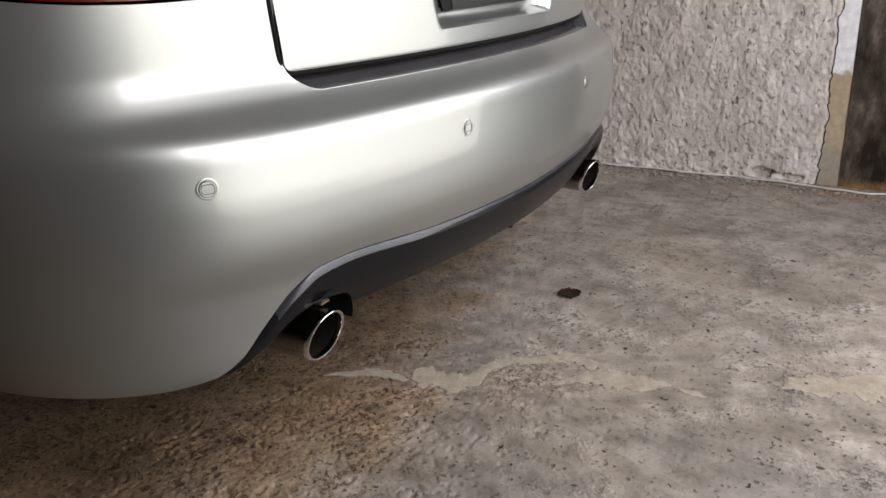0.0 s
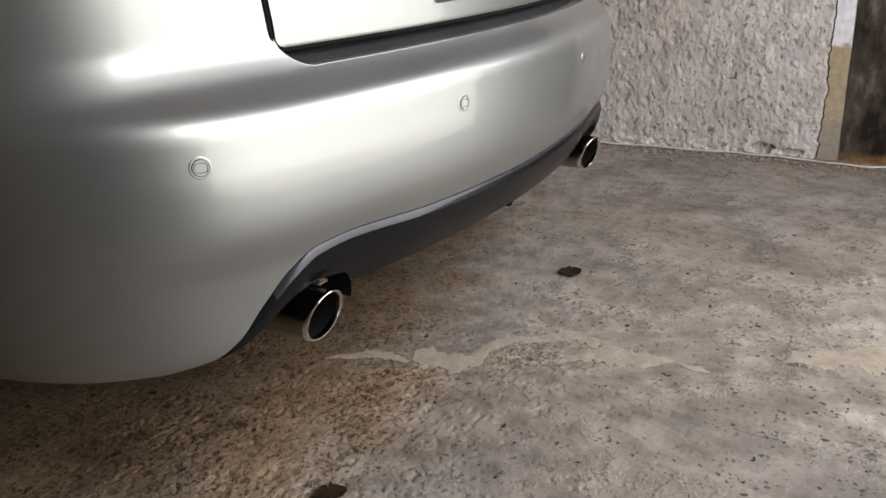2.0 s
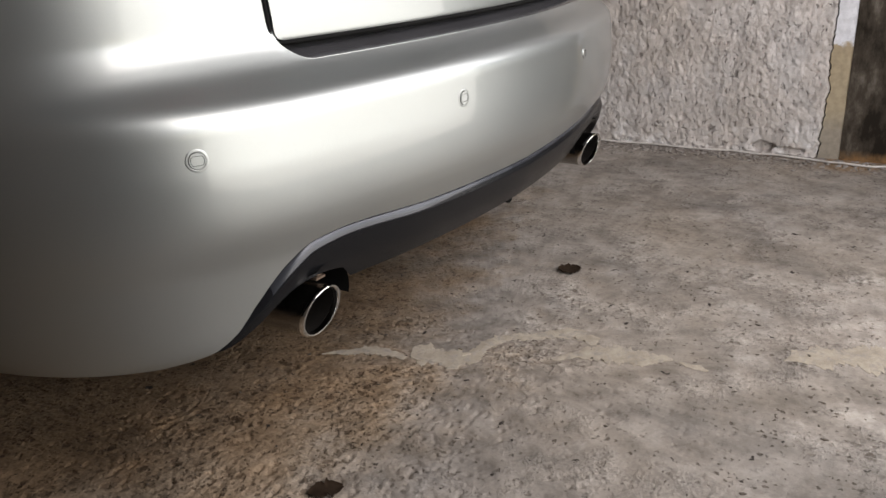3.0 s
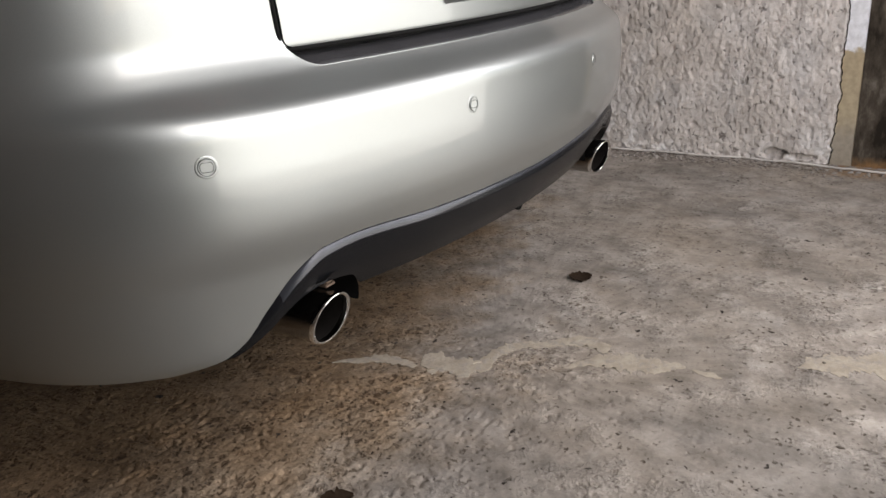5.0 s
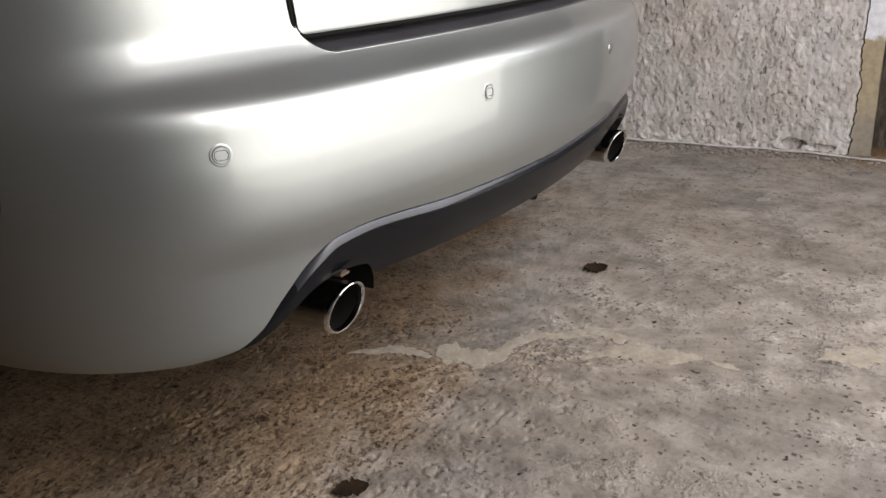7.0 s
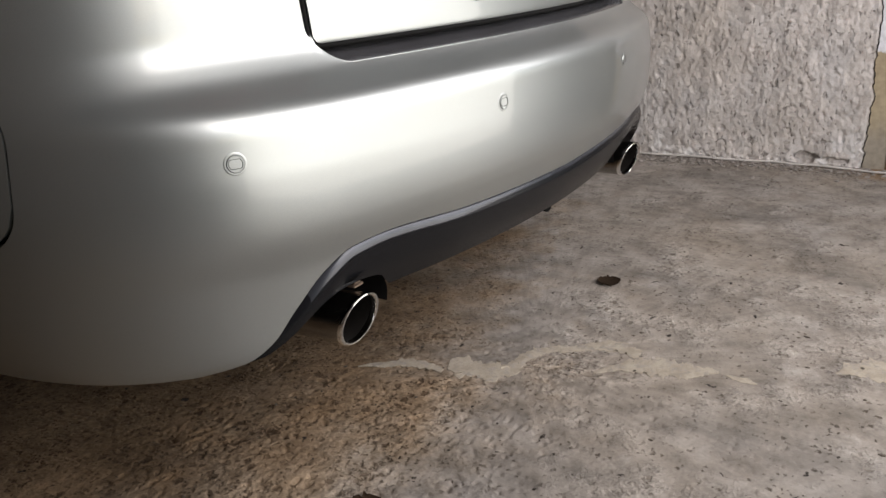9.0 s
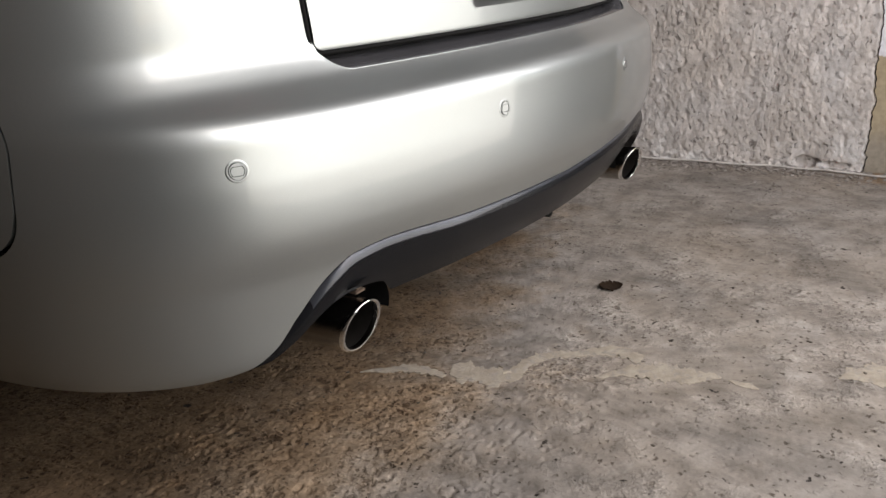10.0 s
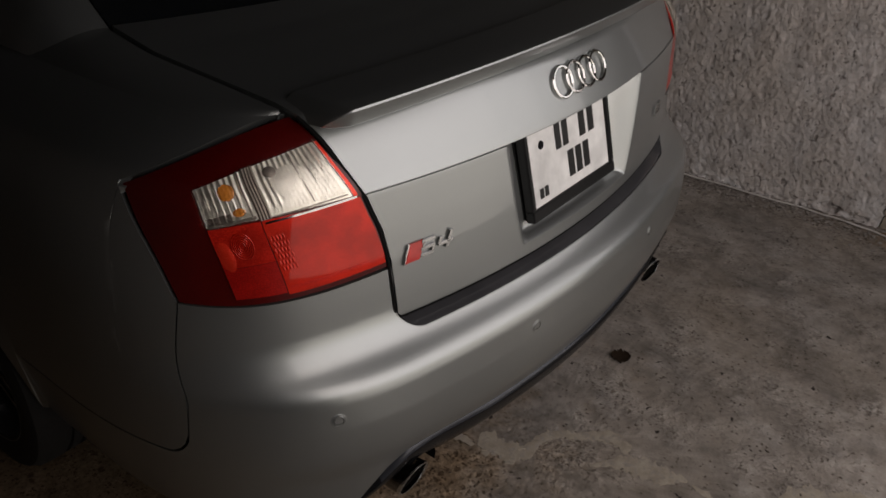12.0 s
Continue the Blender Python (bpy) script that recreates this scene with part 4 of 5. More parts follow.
def cabin(y, c):
    """A point of the cabin's surface: c 0 at the middle line, 1 at the belt line."""
    a, sign = abs(c), 1 if c >= 0 else -1
    top = ROOF_Z(y)
    belt = 1.045 - 0.03 * max(0, y - 2.6)
    wide = 0.70 - 0.16 * max(0, 0.95 - y) / 0.35
    inner = wide - 0.16 * min(1, (top - belt) / 0.35)
    if a < 0.6:
        t = a / 0.6
        return Vector((sign * inner * 0.92 * t, y, top - 0.025 * t * t))
    t = (a - 0.6) / 0.4
    p, q = Vector((inner * 0.92, y, top - 0.025)), Vector((wide, y, belt))
    mid = Vector((inner * 1.06, y, top - 0.04))
    v = p * (1 - t) ** 2 + mid * 2 * t * (1 - t) + q * t * t
    return Vector((sign * v.x, v.y, v.z))


def cabin_part(name, y0, y1, c0, c1, material, lift=0.0, label=""):
    grid = []
    for y in steps(y0, y1, 24):
        grid.append([cabin(y, c) + Vector((0, 0, lift)) for c in steps(c0, c1, 24)])
    return part(name, sheet([grid], 0.012, outward=lambda p: (p[0], 0, 0.6)), material, car, label)




def rear_glass(f, c):
    """A point of the rear window: f 0 at the boot lid to 1 at the roof, c -1 to 1 across."""
    top = cabin(1.32, c * 0.585)
    x = c * (0.566 + (abs(cabin(1.32, 0.585).x) - 0.566) * f ** 1.3)
    y = 0.462 + 0.50 * x * x * (1 - f)
    y += (1.32 - y) * f
    z = 1.079 + 0.010 * (1 - (x / 0.6) ** 2)
    return Vector((x, y, z + (top.z - z) * (1.45 * f - 0.45 * f * f)))


def rear_pillar_row(f, sign):
    g = rear_glass(f, 1.0)
    sunk = 0.012 * max(0, 1 - f / 0.2)
    q = skin(side_s(g.y), 1.047) + Vector((0.003 - sunk, 0, 0.002 - sunk))
    mid = Vector((q.x + (g.x - q.x) * (0.35 + 0.25 * f), g.y, g.z + 0.005 - 0.05 * f - sunk))
    start = g + Vector((0.004, 0, 0.001))
    return [Vector((sign * v.x, v.y, v.z)) for v in (start * (1 - t) ** 2 + mid * 2 * t * (1 - t) + q * t * t for t in steps(0, 1, 16))]


part("rear_window", sheet([[[rear_glass(f, c) for c in steps(-1, 1, 24)] for f in steps(0, 1, 24)]], 0.012, outward=lambda p: (0, -0.5, 1)), GLASS_DARK, car, "black tinted rear window")
cabin_part("roof", 1.325, 2.40, -0.62, 0.62, SILVER)
cabin_part("windscreen", 2.405, 3.28, -0.59, 0.59, GLASS_DARK)
for sign in (-1, 1):
    part("rear_pillar", sheet([[rear_pillar_row(f, sign) for f in steps(0, 1, 24)]], 0.012, outward=lambda p: (p[0], 0, 0.6)), SILVER, car)
    cabin_part("rear_side_window", 1.31, 1.98, sign * 0.63, sign * 0.985, GLASS_DARK)
    cabin_part("door_pillar", 1.985, 2.06, sign * 0.63, sign * 0.985, BLACK_PLASTIC)
    cabin_part("front_side_window", 2.065, 2.80, sign * 0.63, sign * 0.985, GLASS_DARK)
    cabin_part("front_pillar", 2.805, 3.28, sign * 0.595, sign * 1.0, SILVER)

# near-black inner structure, its colour standing in for shade in the gaps and wheel housings
grid = []
for z in steps(0.33, 1.03, 14):
    row = []
    for s in steps(-2.0, 2.0, 80):
        x, y = contour(s, 0.03 + max(0, z - 0.93) * 0.9, 0.22, min(0.80, HALF(z) - 0.05))
        row.append(Vector((x, min(y + 0.012, 0.6), z)))
    grid.append(row)
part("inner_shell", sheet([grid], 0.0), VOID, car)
part("underbody", box((-0.60, 0.07, 0.34), (0.60, 4.2, 0.98), 0.02), VOID, car)
grid = [[Vector((x, y, 1.035 - 0.02 * abs(x))) for x in steps(-0.62, 0.62, 6)] for y in steps(0.12, 0.66, 6)]
part("boot_ceiling", sheet([grid], 0.0, outward=lambda p: (0, 0, 1)), VOID, car)


# tail pipes
def tail_pipe(x, y, turn):
    slash = Matrix(((1, 0, 0, 0), (0, 1, -0.36, 0), (0, 0, 1, 0), (0, 0, 0, 1)))
    m = Matrix.Translation((x, y, 0.311)) @ pose(0, 0, 0, 0, 0, turn) @ slash @ pose(0, 0, 0, 88, 0, 0) @ Matrix.Diagonal((0.93, 0.93, 1, 1))
    outer = moved(lathe([(0.0425, -0.24), (0.0425, -0.02), (0.0430, -0.004), (0.0418, 0.0012), (0.0395, 0.0015), (0.0385, -0.003), (0.0385, -0.23)], 56), m)
    pipe = part("tail_pipe", outer, STEEL, car, "polished steel exhaust tip")
    part("pipe_bore", moved(lathe([(0.0378, -0.006), (0.0375, -0.20), (0.0, -0.20)], 40), m), SOOT, pipe)
    part("pipe_lip", moved(lathe([(0.0376, -0.004), (0.0380, 0.0005), (0.0392, 0.0034), (0.0410, 0.0042), (0.0426, 0.0034), (0.0437, 0.0010), (0.0436, -0.004)], 56), m), CHROME, pipe)


for x, y, turn in ((-0.498, -0.023, 0), (0.478, -0.040, -10)):
    tail_pipe(x, y, turn)
    # near-black sheet: the shade of the recess is put into its colour
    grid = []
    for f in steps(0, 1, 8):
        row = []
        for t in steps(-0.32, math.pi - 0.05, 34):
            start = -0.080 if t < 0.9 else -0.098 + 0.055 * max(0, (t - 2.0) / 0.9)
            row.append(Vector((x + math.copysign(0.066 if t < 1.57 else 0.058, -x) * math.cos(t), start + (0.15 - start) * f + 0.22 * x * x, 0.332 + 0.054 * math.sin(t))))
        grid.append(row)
    part("recess_shade", sheet([grid], 0.0), VOID, car, "near-black sheet for the shade in the recess round the exhaust tip")
    part("silencer", box((x - 0.10, 0.20, 0.25), (x + 0.10, 0.55, 0.40), 0.03), VOID, car)

# a rusty hanger above the near tip
hanger = add_box(bmesh.new(), (-0.490, -0.015, 0.352), (-0.470, 0.020, 0.356), 0.001)
add_box(hanger, (-0.486, -0.013, 0.3562), (-0.474, -0.009, 0.376), 0.001)
part("pipe_hanger", hanger, RUSTY, car, "small rusty exhaust hanger")

# wheels
def wheel(x, y):
    side = 1 if x > 0 else -1
    m = Matrix.Translation((x, y, WHEEL_Z)) @ pose(0, 0, 0, 0, 90 * side, 0)
    tyre_profile = [(0.222, -0.105), (0.27, -0.112), (0.300, -0.106), (0.313, -0.085), (0.315, -0.05)]
    for g in (-0.035, 0.0, 0.035):
        tyre_profile += [(0.315, g - 0.006), (0.308, g - 0.005), (0.308, g + 0.005), (0.315, g + 0.006)]
    tyre_profile += [(0.315, 0.05), (0.313, 0.085), (0.300, 0.106), (0.27, 0.112), (0.222, 0.105)]
    hub = part("wheel", moved(lathe([(0.0, 0.075), (0.03, 0.075), (0.035, 0.06), (0.07, 0.055), (0.075, 0.03), (0.0, 0.0)], 32), m), ALLOY, car)
    part("tyre", moved(lathe(tyre_profile, 64), m), RUBBER, hub)
    part("rim", moved(lathe([(0.222, -0.10), (0.215, -0.09), (0.205, -0.05), (0.205, 0.06), (0.216, 0.09), (0.224, 0.104), (0.232, 0.107), (0.234, 0.104), (0.222, 0.098)], 64), m), ALLOY, hub)
    part("brake_disc", moved(lathe([(0.06, -0.02), (0.16, -0.02), (0.16, 0.0), (0.06, 0.0)], 40, True), m), STEEL, hub)
    for i in range(5):
        bm = bmesh.new()
        for q in (-1, 1):
            add_box(bm, (0.05, -0.012 + 0.022 * q, 0.045), (0.212, 0.010 + 0.022 * q, 0.075), 0.005)
        part("spoke", moved(bm, m @ pose(0, 0, 0, 0, 0, 72 * i + 18)), ALLOY, hub)


for wx in (-0.765, 0.765):
    for wy in (WHEEL_Y, WHEEL_Y + WHEELBASE):
        wheel(wx, wy)

# number plate in its holder
PLATE = Matrix.Translation((-0.006, -0.030, 0.832)) @ pose(0, 0, 0, 90 - 13, 0, 0)
holder = part("plate_holder", box((-0.158, -0.094, -0.040), (0.158, 0.098, -0.014), 0.006, PLATE), BLACK_PLASTIC, car, "thick black plastic number plate holder")
bm = bmesh.new()
for lo, hi in (((-0.158, -0.096, -0.016), (0.158, -0.072, 0.004)), ((-0.155, 0.088, -0.016), (0.155, 0.095, 0.004)),
               ((-0.158, -0.0715, -0.016), (-0.145, 0.0875, 0.004)), ((0.143, -0.0715, -0.016), (0.158, 0.0875, 0.004))):
    add_box(bm, lo, hi, 0.002, PLATE)
part("holder_rim", bm, BLACK_PLASTIC, holder)
plate = part("number_plate", box((-0.1455, -0.0725, -0.013), (0.1435, 0.088, -0.001), 0.001, PLATE), PLATE_WHITE, car, "white two-line number plate with dark bars")
bars = [(-0.050 + 0.027 * i, 0.018, 0.019, 0.052) for i in (0, 1)] + [(0.040 + 0.034 * i, 0.018, 0.022, 0.052) for i in (0, 1)]
bars += [(-0.012 + 0.029 * i, -0.050, 0.021, 0.054) for i in (0, 1, 2)] + [(-0.122 + 0.017 * i, -0.058, 0.012, 0.020) for i in (0, 1)]
for x, y, w, h in bars:
    part("plate_bar", box((x, y, -0.0008), (x + w, y + h, 0.0006), 0.0, PLATE), PLATE_INK, plate)
part("plate_seal", moved(lathe([(0.0, 0.0012), (0.008, 0.0012), (0.009, 0.0)], 24), PLATE @ Matrix.Translation((-0.100, 0.045, -0.0005))), GREY_PLASTIC, plate)


# badges on the lid
def lid_spot(x, z):
    i = max(k for k in range(len(LID_ROWS) - 1) if LID_ROWS[k][0] <= z)
    f = (z - LID_ROWS[i][0]) / (LID_ROWS[i + 1][0] - LID_ROWS[i][0])
    row = lid_row(i, f)

    def at(px, pr):
        return Vector((px, pr[1] + pr[3] * px * px, pr[0]))
    p = at(x, row)
    up = at(x, lid_row(i, min(1, f + 0.2))) - at(x, lid_row(i, max(0, f - 0.2)))
    n = (at(x + 0.01, row) - p).cross(up).normalized()
    right = up.cross(n).normalized()
    up = n.cross(right)
    m = Matrix((right, up, n)).transposed().to_4x4()
    return Matrix.Translation(p) @ m


emblem = tagged(new("ring_emblem"), "chrome four-ring emblem")
emblem.parent = car
for i in range(4):
    x = -0.0675 + 0.0415 * i
    torus = lathe([(0.0285 + 0.0036 * math.cos(a), 0.0030 + 0.0038 * math.sin(a)) for a in steps(0, 2 * math.pi, 10)[:-1]], 48, True)
    part("ring", moved(torus, lid_spot(x, 0.992) @ Matrix.Translation((0, 0, 0.0008 * (i % 2)))), CHROME, emblem)


def slanted(bm_m, x0, x1, z0, z1, lean, thick):
    bm = bmesh.new()
    low = [(x0, z0), (x1, z0), (x1 + lean, z1), (x0 + lean, z1)]
    a = [bm.verts.new((x, y, 0.0)) for x, y in low]
    b = [bm.verts.new((x, y, thick)) for x, y in low]
    bm.faces.new(a[::-1])
    bm.faces.new(b)
    for i in range(4):
        bm.faces.new((a[i], a[(i + 1) % 4], b[(i + 1) % 4], b[i]))
    bmesh.ops.bevel(bm, geom=bm.edges[:], offset=0.0008, segments=2, affect="EDGES")
    return moved(bm, bm_m)


spot = lid_spot(-0.440, 0.803)
badge = tagged(new("model_badge"), "red and chrome model badge")
badge.parent = car
part("red_slash", slanted(spot, -0.046, -0.016, -0.017, 0.017, 0.012, 0.004), BADGE_RED, badge)
part("slash_edge", slanted(spot, -0.0505, -0.0472, -0.018, 0.018, 0.012, 0.005), CHROME, badge)
for x0, x1, z0, z1 in ((-0.012, 0.016, 0.011, 0.017), (-0.014, 0.014, -0.002, 0.004), (-0.016, 0.012, -0.015, -0.009), (-0.011, -0.005, 0.003, 0.012), (0.007, 0.013, -0.010, 0.000),
                       (0.022, 0.054, -0.006, 0.000), (0.038, 0.045, -0.014, 0.017), (0.022, 0.029, -0.002, 0.010)):
    part("chrome_stroke", slanted(spot, x0, x1, z0, z1, 0.006 * (z1 - z0) / 0.017, 0.005), DULL_CHROME, badge)
spot = lid_spot(0.405, 0.800)
badge = tagged(new("engine_badge"), "small chrome engine badge")
badge.parent = car
for x0, x1, z0, z1 in ((-0.026, -0.019, -0.014, 0.012), (-0.016, -0.008, -0.014, 0.010), (-0.004, 0.020, 0.006, 0.011), (-0.004, 0.018, -0.003, 0.002), (-0.005, 0.018, -0.013, -0.008)):
    part("chrome_stroke", slanted(spot, x0, x1, z0, z1, 0.004, 0.005), CHROME, badge)

# ---- garage ----
WALL_X = 1.775
PLASTER_END = -0.392


def uneven(values, lo, hi, fine, coarse):
    """Grid lines from the first to the last of values, fine between lo and hi."""
    out, v = [], values[0]
    while v < values[1]:
        out.append(v)
        v += fine if lo <= v < hi else min(coarse, max(fine, abs(v - lo) * 0.5 + fine) if v < lo else coarse)
    return out + [values[1]]


def relief(points, faces, name):
    me = bpy.data.meshes.new(name)
    me.from_pydata(points, [], faces)
    me.update()
    return shade(me, 80)


def grid_faces(nr, nc):
    return [(r * nc + c, r * nc + c + 1, (r + 1) * nc + c + 1, (r + 1) * nc + c) for r in range(nr - 1) for c in range(nc - 1)]


# floor: one sheet, pitted where it is seen near by
xs = uneven((-2.4, -1.15), -1.15, -1.15, 0.006, 0.3)[:-1] + steps(-1.15, 0.25, 370) + steps(0.256, 1.80, 250) + [1.95]
ys = uneven((DOOR_Y - 0.22, -0.75), -1.10, -0.75, 0.006, 0.2)[:-1] + steps(-0.75, 0.50, 330) + uneven((0.506, 5.25), 0.506, 0.85, 0.006, 0.4)


def floor_z(x, y):
    """Swells, and lumps and pits where the skin of the concrete is gone."""
    v = Vector((x, y, 0))
    swell = noise.noise(v * 2.3) * 0.003 + noise.noise(v * 9.0) * 0.0008 - 0.001
    worn = min(0.4, max(0.0, 2.4 * noise.noise(v * 2.4 + Vector((3, 1, 7))) + 0.9 * noise.noise(v * 11.0)))
    if x < 0.1:
        worn = max(worn, min(1.3, 1.75 - 2.3 * math.hypot(0.8 * (x + 0.62), y - 0.08) + 0.7 * noise.noise(v * 7.0)))
    worn *= min(1.0, max(0.25, 0.7 + 1.2 * noise.noise(v * 15.0)))
    if worn < 0.02:
        return swell
    lump = noise.noise(v * 80.0) + 0.45 * noise.noise(v * 160.0)
    pit = min(1.0, max(0.0, (-lump - 0.36 + 0.16 * min(1.0, worn)) * 3.5))
    return swell - (0.0046 * pit * pit * (3 - 2 * pit) - 0.0005 * noise.noise(v * 150.0) - 0.0022 * noise.noise(v * 24.0)) * worn


pts = [(x, y, floor_z(x, y)) for y in ys for x in xs]
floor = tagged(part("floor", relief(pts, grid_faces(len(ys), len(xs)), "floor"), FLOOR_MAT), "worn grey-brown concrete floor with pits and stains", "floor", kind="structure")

# right-hand wall: core, then a coarse plaster coat with a broken edge
tagged(part("wall_east", box((WALL_X + 0.040, DOOR_Y, -0.05), (WALL_X + 0.25, 5.25, 2.40)), GARAGE_MAT), "grey masonry garage wall", "wall", kind="structure")
ys = uneven((0.0, 5.6), 0.0, 1.35, 0.0055, 0.3)
# plaster stops at 1.34 m; the unseen dark wall above is added for darker reflections
zs = steps(-0.012, 0.10, 30)[:-1] + uneven((0.10, 1.34), 0.10, 1.05, 0.0055, 0.06)


def broken_edge(z):
    """How far the plaster's broken edge strays at a height."""
    return 0.014 * noise.noise(Vector((z * 6.0, 5.1, 0))) + 0.012 * noise.noise(Vector((z * 22.0, 1.7, 0))) + 0.006 * noise.noise(Vector((z * 70, 8, 0)))


pts = []
for z in zs:
    jag = broken_edge(z)
    for i, dy in enumerate(ys):
        y = PLASTER_END + jag * max(0, 1 - dy / 0.25) + dy
        v = Vector((0, y, z))
        lump = noise.noise(v * 9.0) * 0.003 + max(0.0, noise.noise(Vector((0, y * 44, z * 33))) - 0.10) * 0.006
        pit = min(0.0, noise.noise(Vector((4, y * 46, z * 31))) + 0.34) * 0.016 + min(0.0, noise.noise(Vector((4, y * 75, z * 55))) + 0.40) * 0.014
        stray = 0.9 * noise.noise(v * 34) + 0.6 * noise.noise(v * 85)
        hole = 0.034 * max(0, min(1, 5.0 * (1 - math.hypot((y + 0.20) / 0.050, (z - 0.024) / 0.018) ** 2 + stray)))
        hole += 0.016 * max(0, min(1, 1.6 * (1 - math.hypot((y + 0.300) / 0.050, (z - 0.018) / 0.012) ** 2 + stray)))
        foot = 0.012 * max(0, 1 - z / 0.04) * (0.5 + 1.0 * noise.noise(v * 22) + 0.9 * noise.noise(v * 60))
        x = WALL_X - lump - pit + hole - foot
        if i == 0:
            x = WALL_X + 0.0135
        pts.append((x, y, z))
tagged(part("plaster_coat", relief(pts, grid_faces(len(zs), len(ys)), "plaster_coat"), PLASTER), "rough pitted grey cement plaster with a broken edge", "wall plaster", kind="structure")
grid = []
for z in uneven((-0.01, 2.3), -0.01, 1.05, 0.0075, 0.25):
    end = PLASTER_END + broken_edge(z) - 0.0035 - 0.003 * abs(noise.noise(Vector((z * 30, 3, 0))))
    grid.append([Vector((WALL_X + 0.004 + 0.0015 * noise.noise(Vector((y * 60, z * 40, 2))), y, z)) for y in steps(-0.4585, end, 12)])
tagged(part("paint_strip", sheet([grid], 0.01, outward=lambda p: (-1, 0, 0)), STRIP_MAT), "flaking white and cream painted strip beside the plaster", "wall strip", kind="structure")
grid = [[Vector((WALL_X + 0.002 + 0.002 * noise.noise(Vector((y * 20, z * 14, 6))), y, z)) for y in steps(DOOR_Y + 0.002, -0.459, 40)] for z in steps(-0.01, 2.34, 90)]
tagged(part("door_pillar", sheet([grid], 0.02, outward=lambda p: (-1, 0, 0)), PILLAR_MAT), "dark stained concrete pillar with rust at its foot", "pillar", kind="structure")

tagged(part("wall_west", box((-2.60, DOOR_Y, -0.05), (-2.35, 5.25, 2.40)), WEST_MAT), "grey-brown rendered garage wall", "wall", kind="structure")
tagged(part("wall_north", box((-2.60, 5.20, -0.05), (2.03, 5.45, 2.40)), GARAGE_MAT), "grey masonry end wall", "wall", kind="structure")
bm = box((-2.60, DOOR_Y - 0.20, -0.05), (DOOR_X0, DOOR_Y, 2.40))
add_box(bm, (DOOR_X1, DOOR_Y - 0.20, -0.05), (2.03, DOOR_Y, 2.40))
add_box(bm, (DOOR_X0 + 0.0005, DOOR_Y - 0.20, DOOR_H), (DOOR_X1 - 0.0005, DOOR_Y, 2.40))
tagged(part("wall_south", bm, GARAGE_MAT), "grey front wall with a wide doorway", "wall", kind="structure")
tagged(part("ceiling", box((-2.60, DOOR_Y - 0.20, 2.36), (2.03, 5.45, 2.60)), CEILING_MAT), "dark smoked concrete ceiling slab", "ceiling", kind="structure")
tagged(part("ground", sheet([[[Vector((x, y, -0.03)) for x in (-300, -20, -2, 2, 20, 300)] for y in (-300, -30, -8, 8)]], 0.0, outward=lambda p: (0, 0, 1)), ASPHALT), "grey yard surface outside the doorway", "ground", kind="structure")

# white cord along the foot of the wall
run = [(1.740, 1.6), (1.738, 1.2), (1.744, 0.9), (1.736, 0.62), (1.747, 0.466), (1.738, 0.34), (1.748, 0.242), (1.736, 0.14), (1.747, 0.05), (1.738, -0.03), (1.749, -0.102), (1.737, -0.18), (1.742, -0.25), (1.722, -0.31),
       (1.735, -0.368), (1.704, -0.43), (1.706, -0.49), (1.694, -0.56), (1.732, -0.64), (1.740, -0.75), (1.72, -0.95), (1.70, -1.4)]
cord = part("power_cord", tube([(x, y, max(floor_z(x, y), -0.001) + 0.0060 + 0.003 * math.sin(i * 2.1)) for i, (x, y) in enumerate(run)], 0.0038), CORD)
tagged(cord, "thin off-white cord lying along the wall foot", "cable")


# mortar smears on the floor
def smear(points, seed):
    """A thin crust of mortar along (x, y, half width) points, with a ragged edge."""
    rng = random.Random(seed)
    line = []
    for (x0, y0, w0), (x1, y1, w1) in zip(points, points[1:]):
        n = max(2, int(math.hypot(x1 - x0, y1 - y0) / 0.002))
        line += [(x0 + (x1 - x0) * i / n, y0 + (y1 - y0) * i / n, w0 + (w1 - w0) * i / n) for i in range(n)]
    line.append(points[-1])
    grid = []
    for i, (x, y, w) in enumerate(line):
        a, b = line[max(0, i - 1)], line[min(len(line) - 1, i + 1)]
        d = Vector((b[0] - a[0], b[1] - a[1], 0)).normalized()
        n = Vector((-d.y, d.x, 0))
        l = w * (1 + 0.6 * noise.noise(Vector((x * 34, y * 34, seed))) + 0.45 * noise.noise(Vector((x * 95, y * 95, seed))) + 0.3 * noise.noise(Vector((x * 230, y * 230, seed)))) + 0.0006 * rng.random()
        r = w * (1 + 0.6 * noise.noise(Vector((x * 34, y * 34, seed + 9))) + 0.45 * noise.noise(Vector((x * 95, y * 95, seed + 9))) + 0.3 * noise.noise(Vector((x * 230, y * 230, seed + 9)))) + 0.0006 * rng.random()
        c = Vector((x, y, 0)) + n * 0.008 * noise.noise(Vector((x * 20, y * 20, seed + 4)))
        row = []
        for t in steps(-1, 1, 8):
            p = c + n * (l * t if t < 0 else r * t)
            p.z = max(floor_z(p.x, p.y), noise.noise(p * 2.3) * 0.003 - 0.0012) + 0.0012 - 0.0006 * abs(t) ** 3
            row.append(p)
        grid.append(row)
    return sheet([grid], 0.003, outward=lambda p: (0, 0, 1), angle=60)


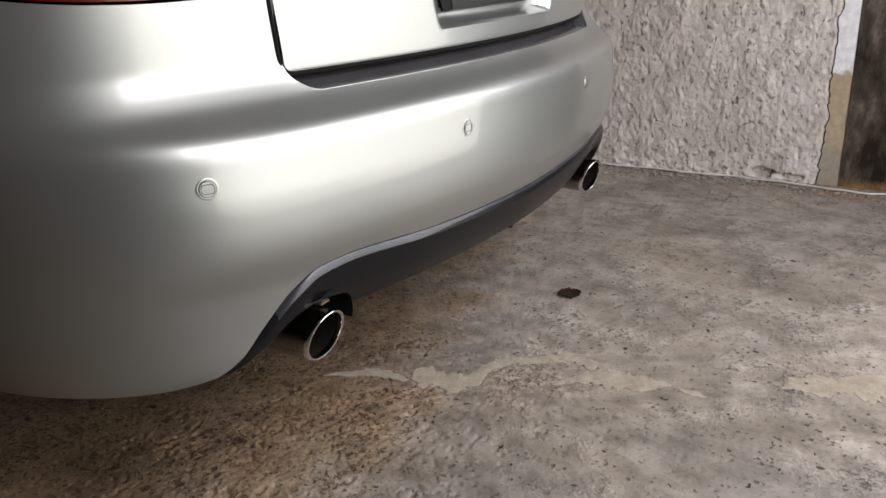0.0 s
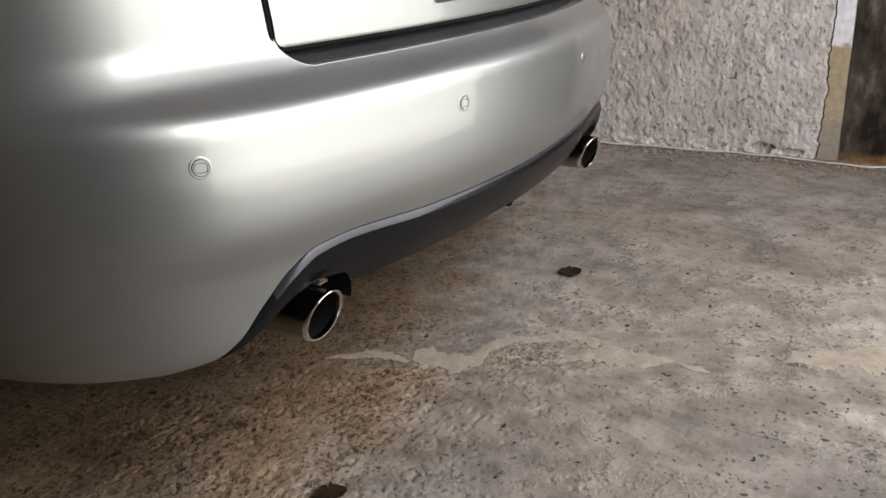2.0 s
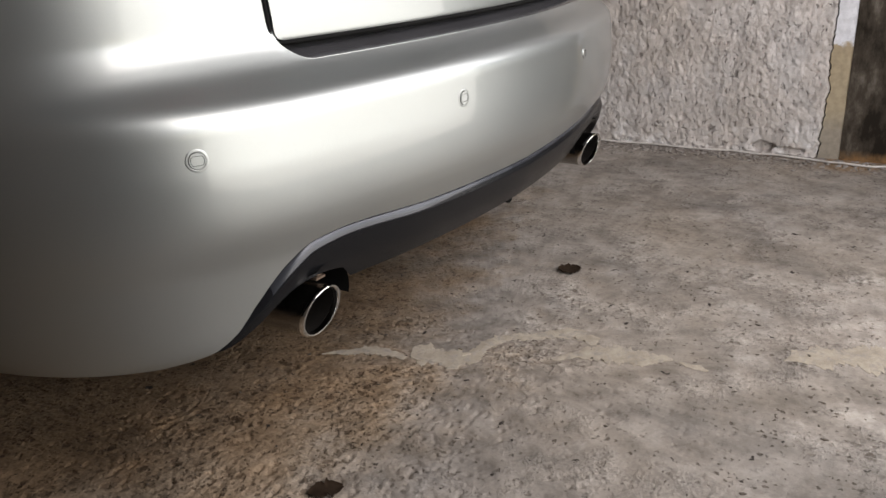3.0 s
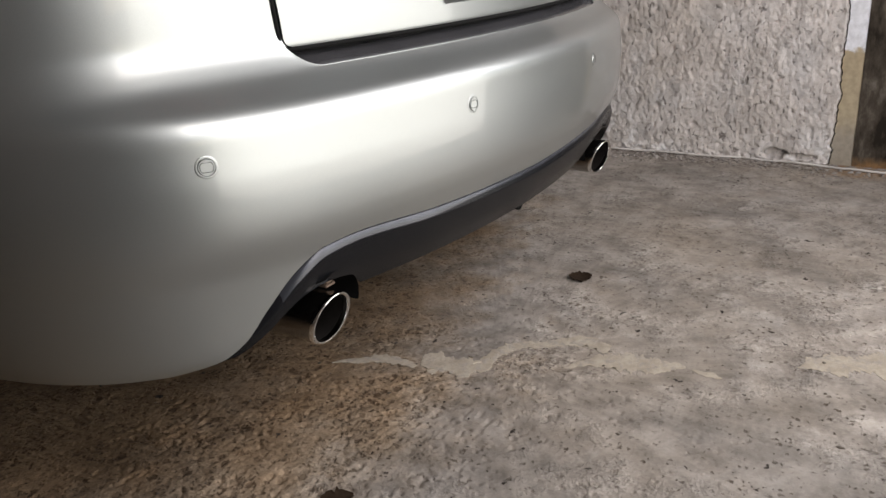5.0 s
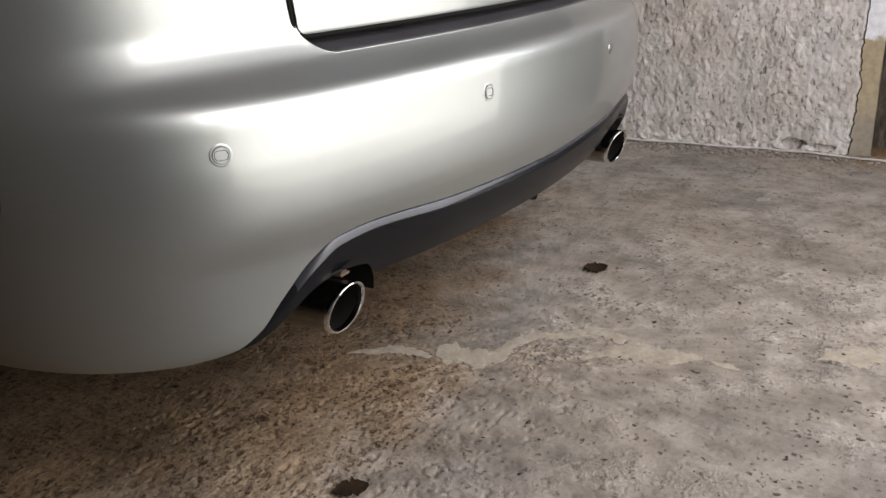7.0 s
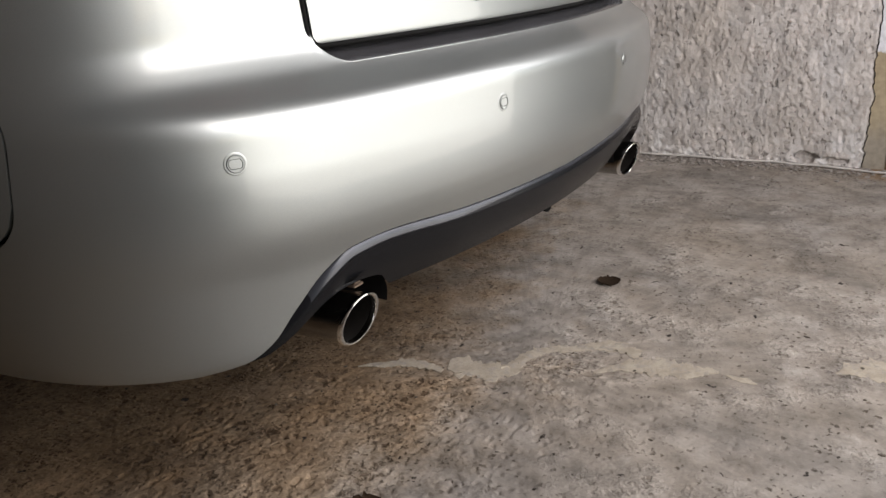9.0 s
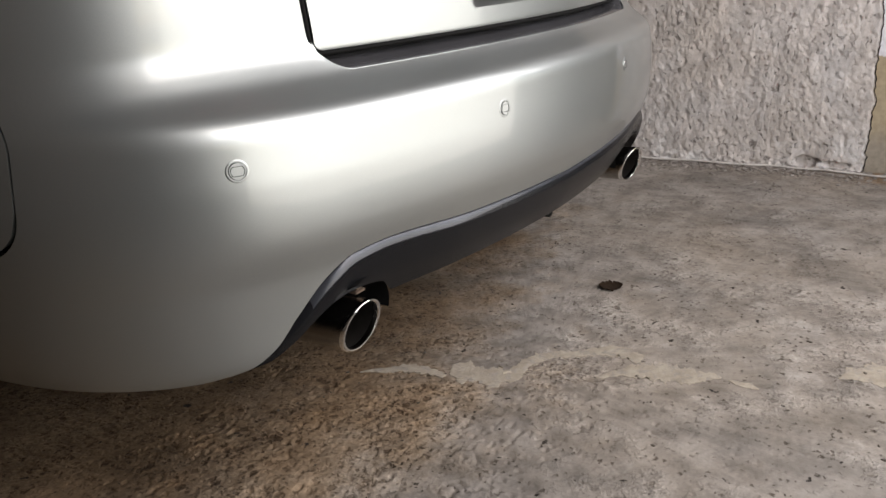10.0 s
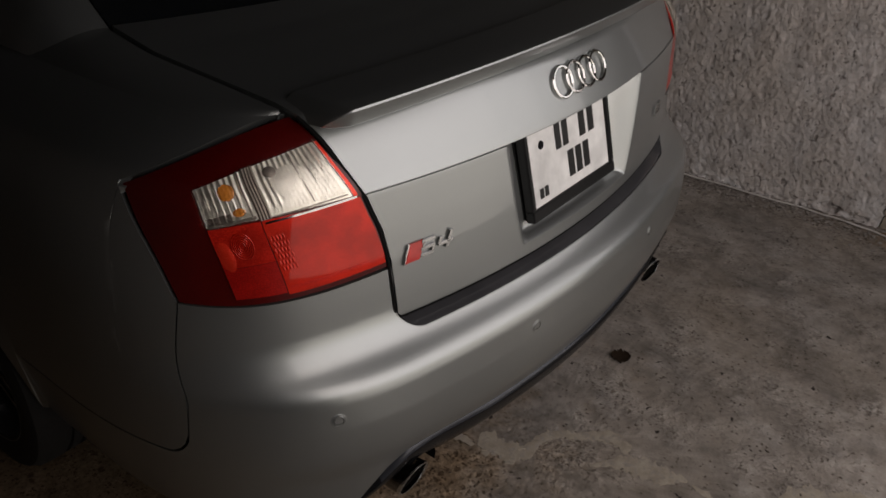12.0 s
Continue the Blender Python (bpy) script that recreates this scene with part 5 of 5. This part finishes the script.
smears = ([(-0.162, 0.290, 0.002), (-0.125, 0.245, 0.011), (-0.102, 0.205, 0.014), (-0.093, 0.160, 0.012), (-0.095, 0.124, 0.007)],
          [(-0.088, 0.118, 0.004), (-0.071, 0.104, 0.034), (-0.060, 0.065, 0.030), (-0.055, 0.027, 0.037), (-0.040, 0.000, 0.020), (-0.005, 0.003, 0.014), (0.032, 0.003, 0.017), (0.079, -0.032, 0.014), (0.123, -0.103, 0.014), (0.146, -0.150, 0.026), (0.138, -0.182, 0.020), (0.118, -0.200, 0.004)],
          [(0.030, -0.145, 0.003), (0.069, -0.188, 0.014), (0.093, -0.225, 0.036), (0.107, -0.280, 0.036), (0.118, -0.315, 0.018), (0.131, -0.340, 0.012), (0.130, -0.358, 0.003)],
          [(0.124, -0.372, 0.002), (0.122, -0.390, 0.008), (0.124, -0.408, 0.010), (0.120, -0.430, 0.002)],
          [(0.225, -0.545, 0.002), (0.245, -0.575, 0.020), (0.272, -0.624, 0.040), (0.300, -0.690, 0.050), (0.330, -0.76, 0.035), (0.345, -0.82, 0.004)])
for i, line in enumerate(smears):
    tagged(part("mortar_smear", smear(line, 11 + i), MORTAR), "pale cream mortar smear dried on the concrete floor", "mortar smear", "mortar smears")


# dead leaves
def leaf(x, y, length, width, turn, seed):
    grid = []
    for t in steps(0, 1, 18):
        w = width * math.sin(math.pi * min(1, t * 0.95 + 0.03)) ** 0.7 * (1 + 0.6 * noise.noise(Vector((t * 9, seed, 0))))
        row = []
        for u in steps(-1, 1, 8):
            row.append(Vector(((t - 0.5) * length, u * w / 2 * (1 + 0.3 * noise.noise(Vector((t * 14, u * 2, seed)))), 0.004 + 0.0025 * u * u + 0.0015 * math.sin(t * 5 + seed))))
        grid.append(row)
    me = sheet([grid], 0.0012, outward=lambda p: (0, 0, 1), angle=60)
    me.transform(pose(x, y, 0, 0, 0, turn))
    return me


for x, y, l, w, turn, seed in ((0.462, 0.000, 0.056, 0.060, -62, 2), (-0.511, -0.004, 0.055, 0.040, -40, 6)):
    tagged(part("dead_leaf", leaf(x, y, l, w, turn, seed), LEAF_MAT), "dark brown dead leaf lying flat on concrete", "leaf", "dead leaves")

# grit and crumbs, too many to count
def crumbs(seed, count, place, lo, hi):
    rng = random.Random(seed)
    bm = bmesh.new()
    for i in range(count):
        x, y = place(rng)
        r = lo + (hi - lo) * rng.random() ** 2
        made = bmesh.ops.create_icosphere(bm, subdivisions=1, radius=r)["verts"]
        m = Matrix.Translation((x, y, floor_z(x, y) + r * 0.3)) @ pose(0, 0, 0, 0, 0, rng.uniform(0, 360)) @ Matrix.Diagonal((rng.uniform(0.8, 2.2), 1, 0.6, 1))
        for v in made:
            v.co = m @ (v.co * rng.uniform(0.7, 1.25))
    return bm


tagged(part("wall_crumbs", crumbs(9, 1200, lambda g: (WALL_X - 0.014 - abs(g.gauss(0, 0.075)), g.uniform(-0.75, 0.9)), 0.0012, 0.0075), plain("plaster_crumb", (0.27, 0.245, 0.225), 0.95, grain=0.4, scale=40, spec=0.15)), "pale plaster crumbs fallen along the wall foot", "crumbs", kind="stuff")
bm = crumbs(5, 260, lambda g: (g.uniform(-1.05, 1.7), g.uniform(-0.8, 0.5)), 0.0010, 0.0034)
tagged(part("floor_grit", bm, plain("dark_grit", (0.09, 0.075, 0.06), 0.9, scale=90)), "loose dark grit scattered over the floor", "grit", kind="stuff")
